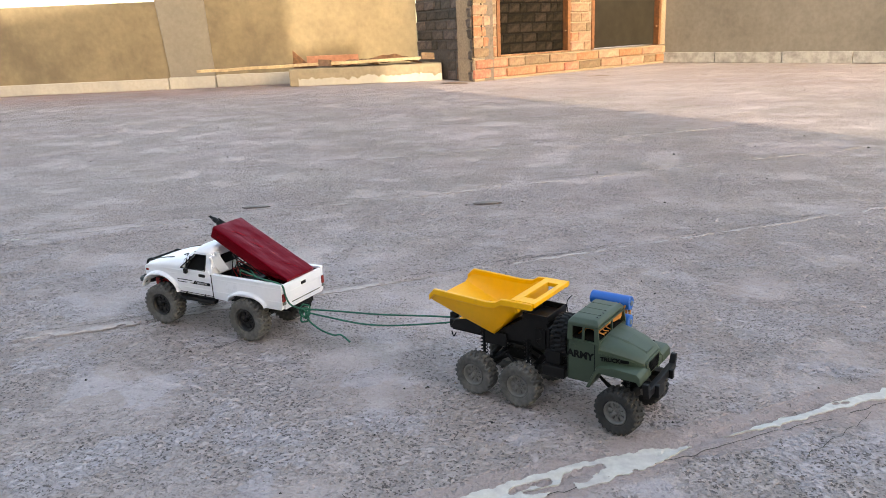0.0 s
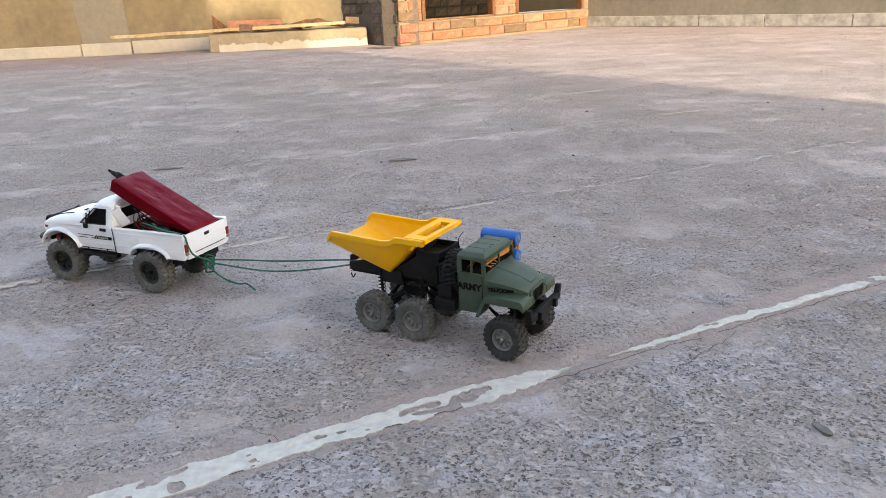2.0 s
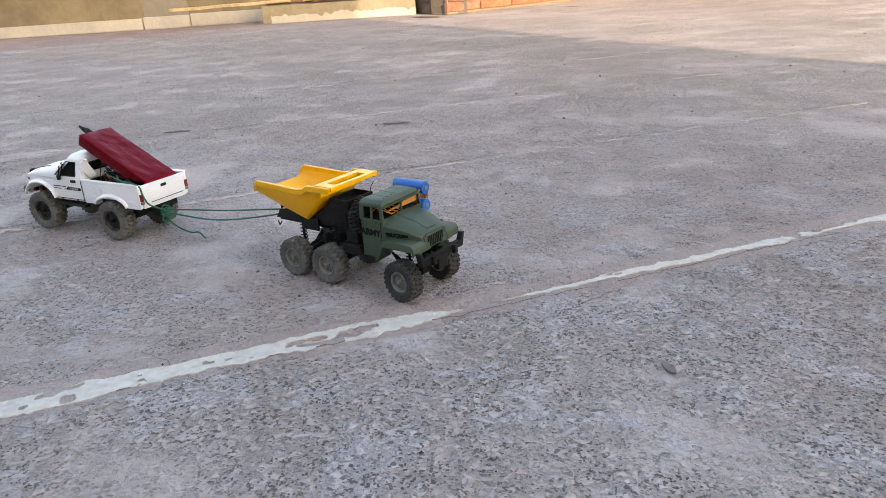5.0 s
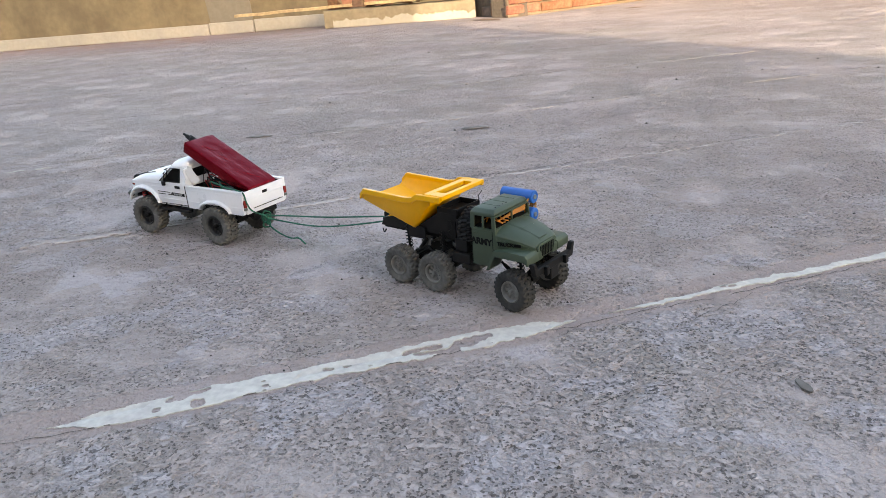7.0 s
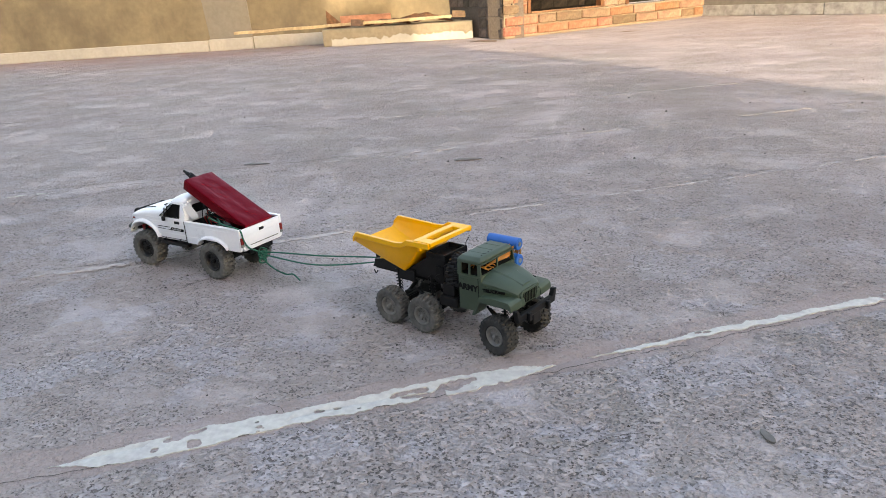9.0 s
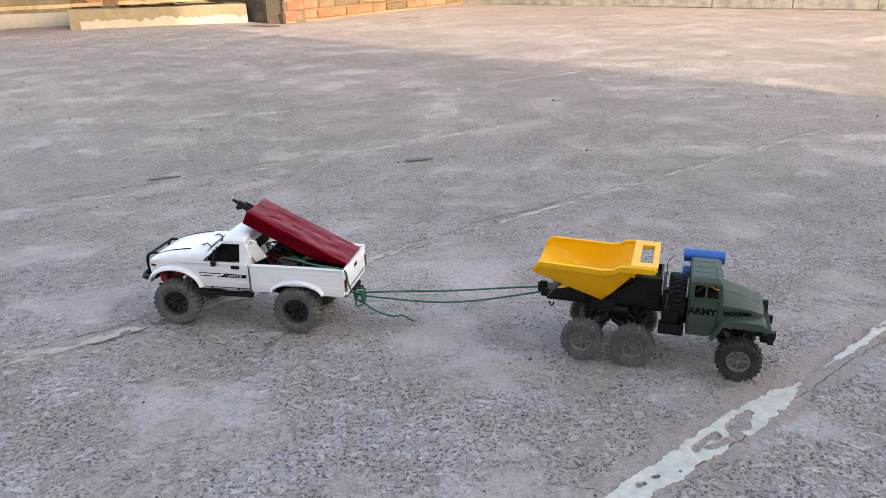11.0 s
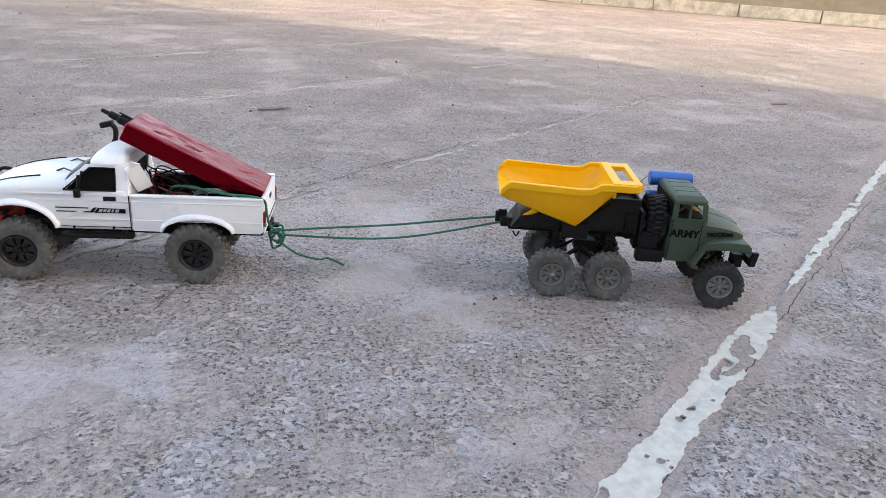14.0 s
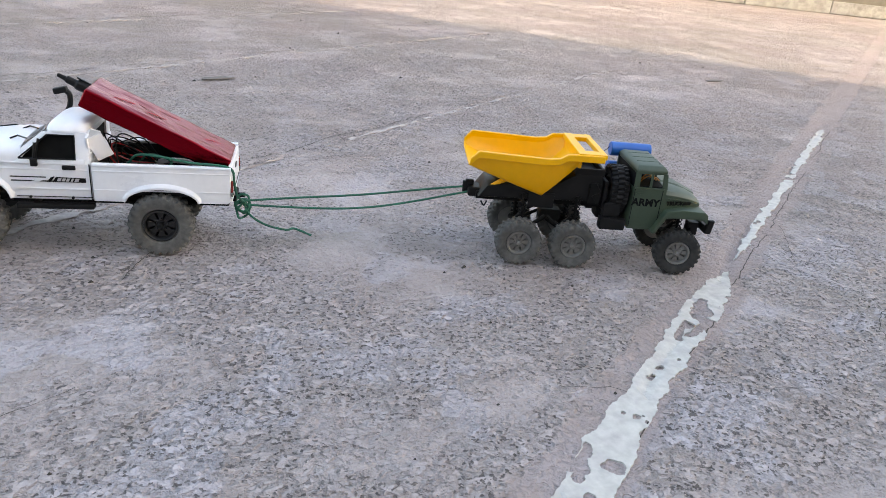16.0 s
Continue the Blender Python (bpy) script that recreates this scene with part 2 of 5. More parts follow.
def foil_material():
    """Dark red metallised foil with lengthwise pulls and crumpled facets."""
    m = bpy.data.materials.new("red metallic foil")
    m.use_nodes = True
    n, l = m.node_tree.nodes, m.node_tree.links
    b = n["Principled BSDF"]
    b.inputs["Base Color"].default_value = (0.24, 0.003, 0.011, 1)
    b.inputs["Metallic"].default_value = 0.95
    b.inputs["Roughness"].default_value = 0.24
    co = n.new("ShaderNodeTexCoord")
    mp = n.new("ShaderNodeMapping")
    mp.inputs["Rotation"].default_value = (0, 0, radians(9))
    mp.inputs["Scale"].default_value = (14, 85, 85)
    l.new(co.outputs["Object"], mp.inputs["Vector"])
    pulls = n.new("ShaderNodeTexNoise")
    pulls.inputs["Scale"].default_value, pulls.inputs["Detail"].default_value, pulls.inputs["Roughness"].default_value = 1.0, 3, 0.5
    l.new(mp.outputs["Vector"], pulls.inputs["Vector"])
    facets = n.new("ShaderNodeTexVoronoi")
    facets.inputs["Scale"].default_value = 55
    l.new(co.outputs["Object"], facets.inputs["Vector"])
    first = n.new("ShaderNodeBump")
    first.inputs["Strength"].default_value, first.inputs["Distance"].default_value = 0.45, 0.0035
    l.new(pulls.outputs["Fac"], first.inputs["Height"])
    second = n.new("ShaderNodeBump")
    second.inputs["Strength"].default_value, second.inputs["Distance"].default_value = 0.16, 0.004
    l.new(facets.outputs["Distance"], second.inputs["Height"])
    l.new(first.outputs["Normal"], second.inputs["Normal"])
    l.new(second.outputs["Normal"], b.inputs["Normal"])
    return m


def clear_glass(name, colour, rough=0.05):
    m = bpy.data.materials.new(name)
    m.use_nodes = True
    b = m.node_tree.nodes["Principled BSDF"]
    b.inputs["Base Color"].default_value = (*colour, 1)
    b.inputs["Roughness"].default_value = rough
    b.inputs["Transmission Weight"].default_value = 1.0
    b.inputs["IOR"].default_value = 1.2
    return m


M_FLOOR = floor_material()
M_LIME = mat("lime joint filler", (0.53, 0.515, 0.475), 0.8, grain=0.12, scale=120, bump=0.4, dist=0.0012, stain=(0.44, 0.41, 0.40), stain_scale=45, stain_amount=0.9)
M_GREYLIME = mat("worn grey joint", (0.41, 0.37, 0.355), 0.85, grain=0.15, scale=140, bump=0.4, dist=0.001, stain=(0.36, 0.32, 0.31), stain_scale=40, stain_amount=0.9)
# Dark colour of the crack ribbons, in place of the shade inside a crack.
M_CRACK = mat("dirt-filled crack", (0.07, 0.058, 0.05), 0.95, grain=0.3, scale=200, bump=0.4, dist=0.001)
M_PLASTER = streaked(mat("yellow ochre plaster", (0.215, 0.172, 0.105), 0.9, grain=0.10, scale=22, bump=0.35, dist=0.006, stain=(0.15, 0.12, 0.076), stain_scale=1.6, stain_amount=0.75), (0.12, 0.096, 0.064), 0.65)
M_PLASTER_GREY = streaked(mat("bare grey cement plaster", (0.20, 0.185, 0.155), 0.92, grain=0.10, scale=25, bump=0.3, dist=0.006, stain=(0.14, 0.13, 0.11), stain_scale=1.4, stain_amount=0.8), (0.13, 0.12, 0.10), 0.5)
M_SLAB = mat("grey concrete slab", (0.205, 0.185, 0.147), 0.9, grain=0.08, scale=30, bump=0.3, dist=0.004, stain=(0.19, 0.17, 0.135), stain_scale=3, stain_amount=0.7)
M_SKIRT = mat("whitewashed skirting", (0.41, 0.385, 0.33), 0.8, grain=0.08, scale=40, bump=0.3, dist=0.003, stain=(0.31, 0.30, 0.275), stain_scale=5, stain_amount=0.6)
M_SKIRT_GREY = mat("grey marble skirting", (0.37, 0.37, 0.35), 0.7, grain=0.08, scale=40, bump=0.2, dist=0.002, stain=(0.18, 0.175, 0.165), stain_scale=11, stain_amount=0.95)
M_LEDGE = mat("whitewashed ledge render", (0.25, 0.21, 0.145), 0.9, grain=0.1, scale=30, bump=0.4, dist=0.005, stain=(0.20, 0.17, 0.12), stain_scale=6, stain_amount=0.8)
M_BRICK = tint_by_object(mat("fired clay brick", (0.15, 0.088, 0.056), 0.92, grain=0.2, scale=45, bump=0.6, dist=0.006, stain=(0.20, 0.145, 0.092), stain_scale=9, stain_amount=1.0), 0.4)
M_BRICK_RED = tint_by_object(mat("red clay brick", (0.22, 0.082, 0.046), 0.92, grain=0.2, scale=45, bump=0.6, dist=0.006, stain=(0.22, 0.14, 0.085), stain_scale=12, stain_amount=0.9), 0.2)
# Side-wall brick: the face's shade is put into this darker colour.
M_BRICK_SHADE = tint_by_object(mat("smoked grey brick", (0.085, 0.062, 0.048), 0.95, grain=0.25, scale=40, bump=0.6, dist=0.007, stain=(0.15, 0.115, 0.085), stain_scale=8, stain_amount=0.9), 0.4)
M_MORTAR = mat("sandy mortar", (0.21, 0.16, 0.11), 0.95, grain=0.2, scale=60, bump=0.5, dist=0.004)
# Side-wall mortar, darkened in colour for the same shade.
M_MORTAR_SHADE = mat("sooty mortar", (0.10, 0.083, 0.068), 0.95, grain=0.2, scale=60, bump=0.5, dist=0.004)
M_FRAME = mat("orange-brown varnished wood", (0.13, 0.052, 0.02), 0.5, grain=0.25, scale=35, bump=0.2, dist=0.002)
M_TIMBER = mat("weathered pale timber", (0.50, 0.38, 0.22), 0.85, grain=0.2, scale=40, bump=0.4, dist=0.003, stain=(0.32, 0.23, 0.14), stain_scale=8, stain_amount=0.8)
M_RUST = mat("rusty sheet", (0.20, 0.10, 0.05), 0.85, grain=0.3, scale=30, bump=0.5, dist=0.004, stain=(0.10, 0.055, 0.03), stain_scale=9, stain_amount=0.9)
M_REDBOARD = mat("faded red board", (0.42, 0.20, 0.13), 0.85, grain=0.15, scale=30, bump=0.3, dist=0.002)
M_DARKGLASS = mat("dusty dark window sheet", (0.022, 0.02, 0.018), 0.25, grain=0.3, scale=12, bump=0.05, stain=(0.07, 0.062, 0.05), stain_scale=5, stain_amount=0.7)
M_NEIGHBOUR = mat("neighbouring wall render", (0.30, 0.26, 0.21), 0.9, grain=0.08, scale=10, bump=0.2, dist=0.01, stain_scale=0.8)


# ---- mesh tools ----
def part(name, bm, material, parent=None, label="", smooth=False):
    me = bpy.data.meshes.new(name)
    bmesh.ops.recalc_face_normals(bm, faces=bm.faces)
    bm.to_mesh(me)
    bm.free()
    if smooth:
        for p in me.polygons:
            p.use_smooth = True
    me.materials.append(material)
    ob = new(name, me)
    ob.parent = parent
    if label:
        tagged(ob, label)
    return ob


def sharp(ob, degrees=35):
    """Smooth faces with hard edges past the given angle."""
    ob.data.polygons.foreach_set("use_smooth", [True] * len(ob.data.polygons))
    ob.data.set_sharp_from_angle(angle=radians(degrees))
    return ob


def empty(name, m, label, category, group=""):
    e = new(name)
    e.empty_display_size = 0.05
    e.matrix_world = m
    return tagged(e, label, category, group)


def bevelled(bm, width, segs=2, angle=30):
    if width:
        edges = [e for e in bm.edges if len(e.link_faces) == 2 and e.calc_face_angle(0) > radians(angle)]
        bmesh.ops.bevel(bm, geom=edges, offset=width, segments=segs, affect="EDGES", profile=0.6, clamp_overlap=True)
    return bm


def box(sx, sy, sz, at=(0, 0, 0), bev=0.0, rot=(0, 0, 0), segs=2):
    bm = bmesh.new()
    bmesh.ops.create_cube(bm, size=1)
    bmesh.ops.scale(bm, vec=(sx, sy, sz), verts=bm.verts)
    bevelled(bm, bev, segs)
    bmesh.ops.transform(bm, matrix=pose(*at, *rot), verts=bm.verts)
    return bm


def prism(points, a, b, axis="y", bev=0.0, segs=2):
    """A closed outline pushed from a to b along an axis; the outline lies in the other two, in order (xz, yz or xy)."""
    put = {"y": lambda p, q, d: (p, d, q), "x": lambda p, q, d: (d, p, q), "z": lambda p, q, d: (p, q, d)}[axis]
    bm = bmesh.new()
    lo = [bm.verts.new(put(p, q, a)) for p, q in points]
    hi = [bm.verts.new(put(p, q, b)) for p, q in points]
    bm.faces.new(lo)
    bm.faces.new(hi)
    k = len(points)
    for i in range(k):
        bm.faces.new((lo[i], lo[(i + 1) % k], hi[(i + 1) % k], hi[i]))
    bmesh.ops.recalc_face_normals(bm, faces=bm.faces)
    return bevelled(bm, bev, segs)


def loft(rings, caps=True):
    """A skin over rings of equally many points."""
    bm = bmesh.new()
    rows = [[bm.verts.new(p) for p in ring] for ring in rings]
    k = len(rows[0])
    for r, s in zip(rows, rows[1:]):
        for i in range(k):
            bm.faces.new((r[i], r[(i + 1) % k], s[(i + 1) % k], s[i]))
    if caps:
        bm.faces.new(rows[0])
        bm.faces.new(rows[-1])
    bmesh.ops.recalc_face_normals(bm, faces=bm.faces)
    return bm


def lathe(profile, segs=32, axis="y", at=(0, 0, 0)):
    """Profile of (along, radius) turned about an axis through at."""
    rings = []
    for d, r in profile:
        ring = []
        for i in range(segs):
            c, s = r * math.cos(2 * math.pi * i / segs), r * math.sin(2 * math.pi * i / segs)
            p = {"y": (c, d, s), "x": (d, c, s), "z": (c, s, d)}[axis]
            ring.append((p[0] + at[0], p[1] + at[1], p[2] + at[2]))
        rings.append(ring)
    return loft(rings)


def tube(points, r, segs=8, r_end=None):
    pts = [Vector(p) for p in points]
    rings = []
    side = None
    for i, p in enumerate(pts):
        d = (pts[min(i + 1, len(pts) - 1)] - pts[max(i - 1, 0)]).normalized()
        side = (Vector((0.3, 0.2, 1)).cross(d) if side is None else side - side.dot(d) * d).normalized()
        up = d.cross(side)
        rr = r if r_end is None else r + (r_end - r) * i / (len(pts) - 1)
        rings.append([p + rr * (math.cos(a) * side + math.sin(a) * up) for a in (2 * math.pi * k / segs for k in range(segs))])
    return loft(rings)


def smooth_path(points, steps=8):
    """A Catmull-Rom line through the points."""
    p = [Vector(q) for q in points]
    p = [2 * p[0] - p[1]] + p + [2 * p[-1] - p[-2]]
    out = []
    for a, b, c, d in zip(p, p[1:], p[2:], p[3:]):
        for i in range(steps):
            t = i / steps
            out.append(0.5 * (2 * b + (c - a) * t + (2 * a - 5 * b + 4 * c - d) * t * t + (3 * b - a - 3 * c + d) * t**3))
    return out + [p[-2]]


def coil(a, b, r, wire, turns, segs=5):
    a, b = Vector(a), Vector(b)
    d = (b - a).normalized()
    u = d.orthogonal().normalized()
    v = d.cross(u)
    n = int(turns * 10)
    return tube([a + (b - a) * i / n + r * (math.cos(2 * math.pi * i / 10) * u + math.sin(2 * math.pi * i / 10) * v) for i in range(n + 1)], wire, segs)


def joined(*bms):
    out = bmesh.new()
    for b in bms:
        me = bpy.data.meshes.new("tmp")
        b.to_mesh(me)
        b.free()
        out.from_mesh(me)
        bpy.data.meshes.remove(me)
    return out


def moved(bm, m):
    bmesh.ops.transform(bm, matrix=m, verts=bm.verts)
    return bm


def lettering(text, height, depth, m, material, parent, name="lettering", label="", squeeze=1.0):
    """Raised letters in the built-in font, as a mesh."""
    cu = bpy.data.curves.new(name, "FONT")
    cu.body, cu.size, cu.extrude, cu.align_x, cu.align_y, cu.offset = text, height / 0.72, depth, "CENTER", "CENTER", height * 0.06
    ob = bpy.data.objects.new(name, cu)
    me = bpy.data.meshes.new_from_object(ob)
    bpy.data.objects.remove(ob)
    me.transform(m @ Matrix.Diagonal((squeeze, 1, 1, 1)))
    me.materials.append(material)
    o = new(name, me)
    o.parent = parent
    return tagged(o, label) if label else o


# ---- the roof terrace ----
JOINT_DIR = Vector((0.807, 0.590, 0))  # the screed was laid in strips along this line
JOINT_NRM = Vector((-0.590, 0.807, 0))
JOINTS = (-0.05, 0.478, 1.075, 1.665, 2.30, 2.92, 3.55, 4.2, 4.85, 5.5)


def lattice(seed):
    return np.random.RandomState(seed).rand(257, 257)


def value_noise(x, y, cell, seed):
    """Smooth random heights, 0 to 1, on a lattice of the given cell."""
    g = lattice(seed)
    u, v = x / cell + 1000.37, y / cell + 1000.71
    i, j = np.floor(u).astype(int), np.floor(v).astype(int)
    fu, fv = u - i, v - j
    fu, fv = fu * fu * (3 - 2 * fu), fv * fv * (3 - 2 * fv)
    i, j = i % 256, j % 256
    return (g[i, j] * (1 - fu) + g[i + 1, j] * fu) * (1 - fv) + (g[i, j + 1] * (1 - fu) + g[i + 1, j + 1] * fu) * fv


def floor_height(x, y):
    """Relief of the screed in metres: strips a little out of level, grooves at the joints, swells and pits."""
    x, y = np.asarray(x, float), np.asarray(y, float)
    v = JOINT_NRM.x * x + JOINT_NRM.y * y
    near = np.clip((3.6 - np.abs(y - 0.8)) / 2.2, 0, 1) * np.clip((2.9 - np.abs(x - 0.4)) / 1.2, 0, 1)
    z = 0.003 * (value_noise(x, y, 0.55, 3) - 0.6) + 0.0012 * (value_noise(x, y, 0.09, 5) - 0.6)
    wob = 0.010 * (value_noise(x, y, 0.16, 9) - 0.5) + 0.004 * (value_noise(x, y, 0.03, 10) - 0.5)
    for k, j in enumerate(JOINTS):
        d = v - j + wob
        z = z + (0.0012 if k % 2 else -0.0012) * np.clip(d / 0.03, 0, 1)
        z = z - 0.0035 * near * np.exp(-((d / 0.0045) ** 2)) * (value_noise(x, y, 0.2, 20 + k) > 0.35)
    rough = np.clip(value_noise(x, y, 0.22, 31) * 2.2 - 0.55, 0, 1)
    pits = np.clip(value_noise(x, y, 0.0085, 33) - 0.60, 0, 1) * 2.6
    z = z - 0.0026 * near * rough * pits
    return z - 0.0006


def grid_axis(lo, a, b, hi, step):
    out = [a]
    while out[-1] < b:
        out.append(out[-1] + step)
    s, p = step, out[-1]
    while p < hi:
        s *= 1.25
        p = min(hi, p + min(s, 0.6))
        out.append(p)
    s, p, low = step, a, []
    while p > lo:
        s *= 1.25
        p = max(lo, p - min(s, 0.6))
        low.append(p)
    return np.array(low[::-1] + out)


def build_floor():
    xs, ys = grid_axis(-27, -0.75, 1.45, 14, 0.0045), grid_axis(-13, 0.70, 1.9, 17, 0.0045)
    gx, gy = np.meshgrid(xs, ys)
    gz = floor_height(gx, gy)
    co = np.stack([gx, gy, gz], -1).reshape(-1, 3)
    nx, ny = len(xs), len(ys)
    i = (np.arange(ny - 1)[:, None] * nx + np.arange(nx - 1)[None]).ravel()
    quads = np.stack([i, i + 1, i + 1 + nx, i + nx], -1)
    me = bpy.data.meshes.new("floor")
    me.vertices.add(len(co))
    me.vertices.foreach_set("co", co.ravel())
    me.loops.add(quads.size)
    me.loops.foreach_set("vertex_index", quads.ravel())
    me.polygons.add(len(quads))
    me.polygons.foreach_set("loop_start", np.arange(0, quads.size, 4))
    me.polygons.foreach_set("use_smooth", np.ones(len(quads), bool))
    me.update()
    me.validate()
    me.materials.append(M_FLOOR)
    return tagged(new("floor", me), "pinkish grey pitted cement roof floor laid in strips", "floor", kind="structure")


floor = build_floor()


def joint_filler(a, b, width, material, seed, cover, label, lift=0.0003, step=0.0035, ends=0.05):
    """A ragged, broken skim of filler along a joint from a to b, as a thin crust with a worn outline and holes."""
    a, b = Vector((*a, 0)), Vector((*b, 0))
    along = (b - a).normalized()
    side = Vector((-along.y, along.x, 0))
    n, m = int((b - a).length / step), max(4, int(width * 1.5 / step))
    U, W = np.meshgrid((np.arange(n) + 0.5) * step, ((np.arange(m) + 0.5) / m - 0.5) * width * 1.5, indexing="ij")
    px, py = a.x + along.x * U + side.x * W, a.y + along.y * U + side.y * W
    half = width * 0.5 * (0.55 + 0.75 * value_noise(U, 0 * U, 0.09, seed)) + 0.006 * (value_noise(U, W, 0.016, seed + 1) - 0.5)
    shift = width * 0.35 * (value_noise(U, 0 * U, 0.13, seed + 2) - 0.5)
    fade = np.clip(np.minimum(U, (b - a).length - U) / ends, 0, 1)
    keep = (np.abs(W - shift) < half * fade) & (0.75 * value_noise(U * 0.5, W, 0.0105, seed + 3) + 0.25 * value_noise(U * 0.6, W, 0.0045, seed + 6) + 0.35 * (value_noise(U, W, 0.05, seed + 4) - 0.5) < cover)
    verts, faces, index = [], [], {}

    def vert(i, j):
        if (i, j) not in index:
            u, w = i * step, (j / m - 0.5) * width * 1.5
            u += 0.0012 * math.sin(i * 12.9 + j * 78.2)
            w += 0.0012 * math.sin(i * 39.3 + j * 11.1)
            x, y = a.x + along.x * u + side.x * w, a.y + along.y * u + side.y * w
            index[i, j] = len(verts)
            verts.append((x, y, float(floor_height(x, y)) * 0.5 + lift))
        return index[i, j]

    for i, j in zip(*np.nonzero(keep)):
        faces.append((vert(i, j), vert(i + 1, j), vert(i + 1, j + 1), vert(i, j + 1)))
    me = bpy.data.meshes.new("joint_filler")
    me.from_pydata(verts, [], faces)
    bm = bmesh.new()
    bm.from_mesh(me)
    bpy.data.meshes.remove(me)
    for _ in range(5):
        bmesh.ops.smooth_vert(bm, verts=[v for v in bm.verts if v.is_boundary], factor=0.5, use_axis_x=True, use_axis_y=True, use_axis_z=False)
    rim = [e for e in bm.edges if e.is_boundary]
    out = bmesh.ops.extrude_edge_only(bm, edges=rim)
    bmesh.ops.translate(bm, vec=(0, 0, -0.0018), verts=[v for v in out["geom"] if isinstance(v, bmesh.types.BMVert)])
    ob = part("joint_filler", bm, material, smooth=False)
    return tagged(ob, label, "joint filler", kind="structure")


joint_filler((0.20, 0.731), (0.640, 1.053), 0.030, M_LIME, 41, 0.76, "broken white lime filler in a floor joint", step=0.0022)
joint_filler((0.655, 1.065), (1.42, 1.623), 0.016, M_LIME, 51, 0.86, "thin worn white filler in a floor joint", step=0.003)
joint_filler((-0.62, 0.915), (-0.30, 1.125), 0.030, M_LIME, 61, 0.5, "patchy white filler in a floor joint", step=0.004)
joint_filler((-0.30, 1.125), (1.30, 2.26), 0.018, M_GREYLIME, 71, 0.62, "thin grey filler in a floor joint", step=0.004)
joint_filler((-1.15, 1.36), (-0.72, 1.62), 0.018, M_LIME, 81, 0.55, "thin white filler in a floor joint", step=0.004)
joint_filler((-0.70, 1.63), (1.2, 2.9), 0.016, M_GREYLIME, 91, 0.58, "faint grey filler in a floor joint", step=0.005)
joint_filler((-0.33, 2.63), (0.10, 2.89), 0.020, M_GREYLIME, 95, 0.75, "thin white filler in a floor joint", step=0.005)
joint_filler((0.35, 3.07), (0.9, 3.42), 0.016, M_GREYLIME, 97, 0.75, "thin pale filler in a floor joint", step=0.005)
joint_filler((-2.6, 2.15), (-1.85, 2.62), 0.03, M_GREYLIME, 99, 0.6, "thin pale filler in a floor joint", step=0.01)

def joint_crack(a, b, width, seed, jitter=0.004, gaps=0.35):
    """A hairline crack as a dark flat ribbon, its shade painted, that wanders along a joint and breaks off here and
    there.
    """
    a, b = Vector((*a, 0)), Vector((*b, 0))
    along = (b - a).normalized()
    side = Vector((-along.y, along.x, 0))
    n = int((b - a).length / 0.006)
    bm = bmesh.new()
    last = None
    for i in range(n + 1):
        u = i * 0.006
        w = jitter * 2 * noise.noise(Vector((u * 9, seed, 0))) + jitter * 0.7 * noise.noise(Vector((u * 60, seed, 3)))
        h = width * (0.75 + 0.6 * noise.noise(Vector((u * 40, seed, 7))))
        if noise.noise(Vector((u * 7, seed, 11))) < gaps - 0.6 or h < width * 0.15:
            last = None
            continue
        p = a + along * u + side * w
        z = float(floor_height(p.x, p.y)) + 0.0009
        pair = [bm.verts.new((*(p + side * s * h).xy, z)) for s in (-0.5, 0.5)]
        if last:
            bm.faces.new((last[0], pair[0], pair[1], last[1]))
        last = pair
    return tagged(part("joint_crack", bm, M_CRACK), "thin dark ribbon painted as the shade of a floor crack", "crack", kind="structure")


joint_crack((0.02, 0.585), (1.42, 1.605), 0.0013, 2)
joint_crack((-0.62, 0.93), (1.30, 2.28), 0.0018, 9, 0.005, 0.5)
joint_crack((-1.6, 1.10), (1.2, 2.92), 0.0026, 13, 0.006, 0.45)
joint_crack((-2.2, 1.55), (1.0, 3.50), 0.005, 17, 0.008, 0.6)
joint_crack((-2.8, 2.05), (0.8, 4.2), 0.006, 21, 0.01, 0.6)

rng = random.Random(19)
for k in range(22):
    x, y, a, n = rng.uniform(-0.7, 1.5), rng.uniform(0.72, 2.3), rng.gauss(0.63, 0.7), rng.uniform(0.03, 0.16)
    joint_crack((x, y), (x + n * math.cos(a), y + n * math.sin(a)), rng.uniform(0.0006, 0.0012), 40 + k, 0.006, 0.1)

# ---- yellow parapet with its pilaster and skirting ----
P_A, P_B = Vector((-26.2, -1.31, 0)), Vector((-1.55, 6.92, 0))  # foot of the parapet
P_DIR = (P_B - P_A).normalized()
P_OUT = Vector((P_DIR.y, -P_DIR.x, 0))  # towards the terrace


def along_wall(origin, direction, outward, bm):
    """Moves a shape built with x along, y outwards and z up onto a wall."""
    m = Matrix((( direction.x, outward.x, 0, origin.x), (direction.y, outward.y, 0, origin.y), (0, 0, 1, origin.z), (0, 0, 0, 1)))
    return moved(bm, m)


def rough_edge(bm, amount, seed, cell=0.35):
    """Hand-made walls are never straight."""
    for v in bm.verts:
        v.co += Vector([amount * noise.noise(v.co / cell + Vector((seed, 3 * k, 7 * k))) for k in range(3)])
    return bm


def wall_slab(length, thick, height, y0=0.0, cuts=24):
    bm = box(length, thick, height, (length / 2, y0 - thick / 2, height / 2))
    bmesh.ops.subdivide_edges(bm, edges=bm.edges[:], cuts=cuts, use_grid_fill=True)
    return bm


P_LEN = (P_B - P_A).length
wall = part("wall_north", along_wall(P_A, P_DIR, P_OUT, rough_edge(wall_slab(P_LEN, 0.2, 0.76, cuts=40), 0.006, 1)), M_PLASTER)
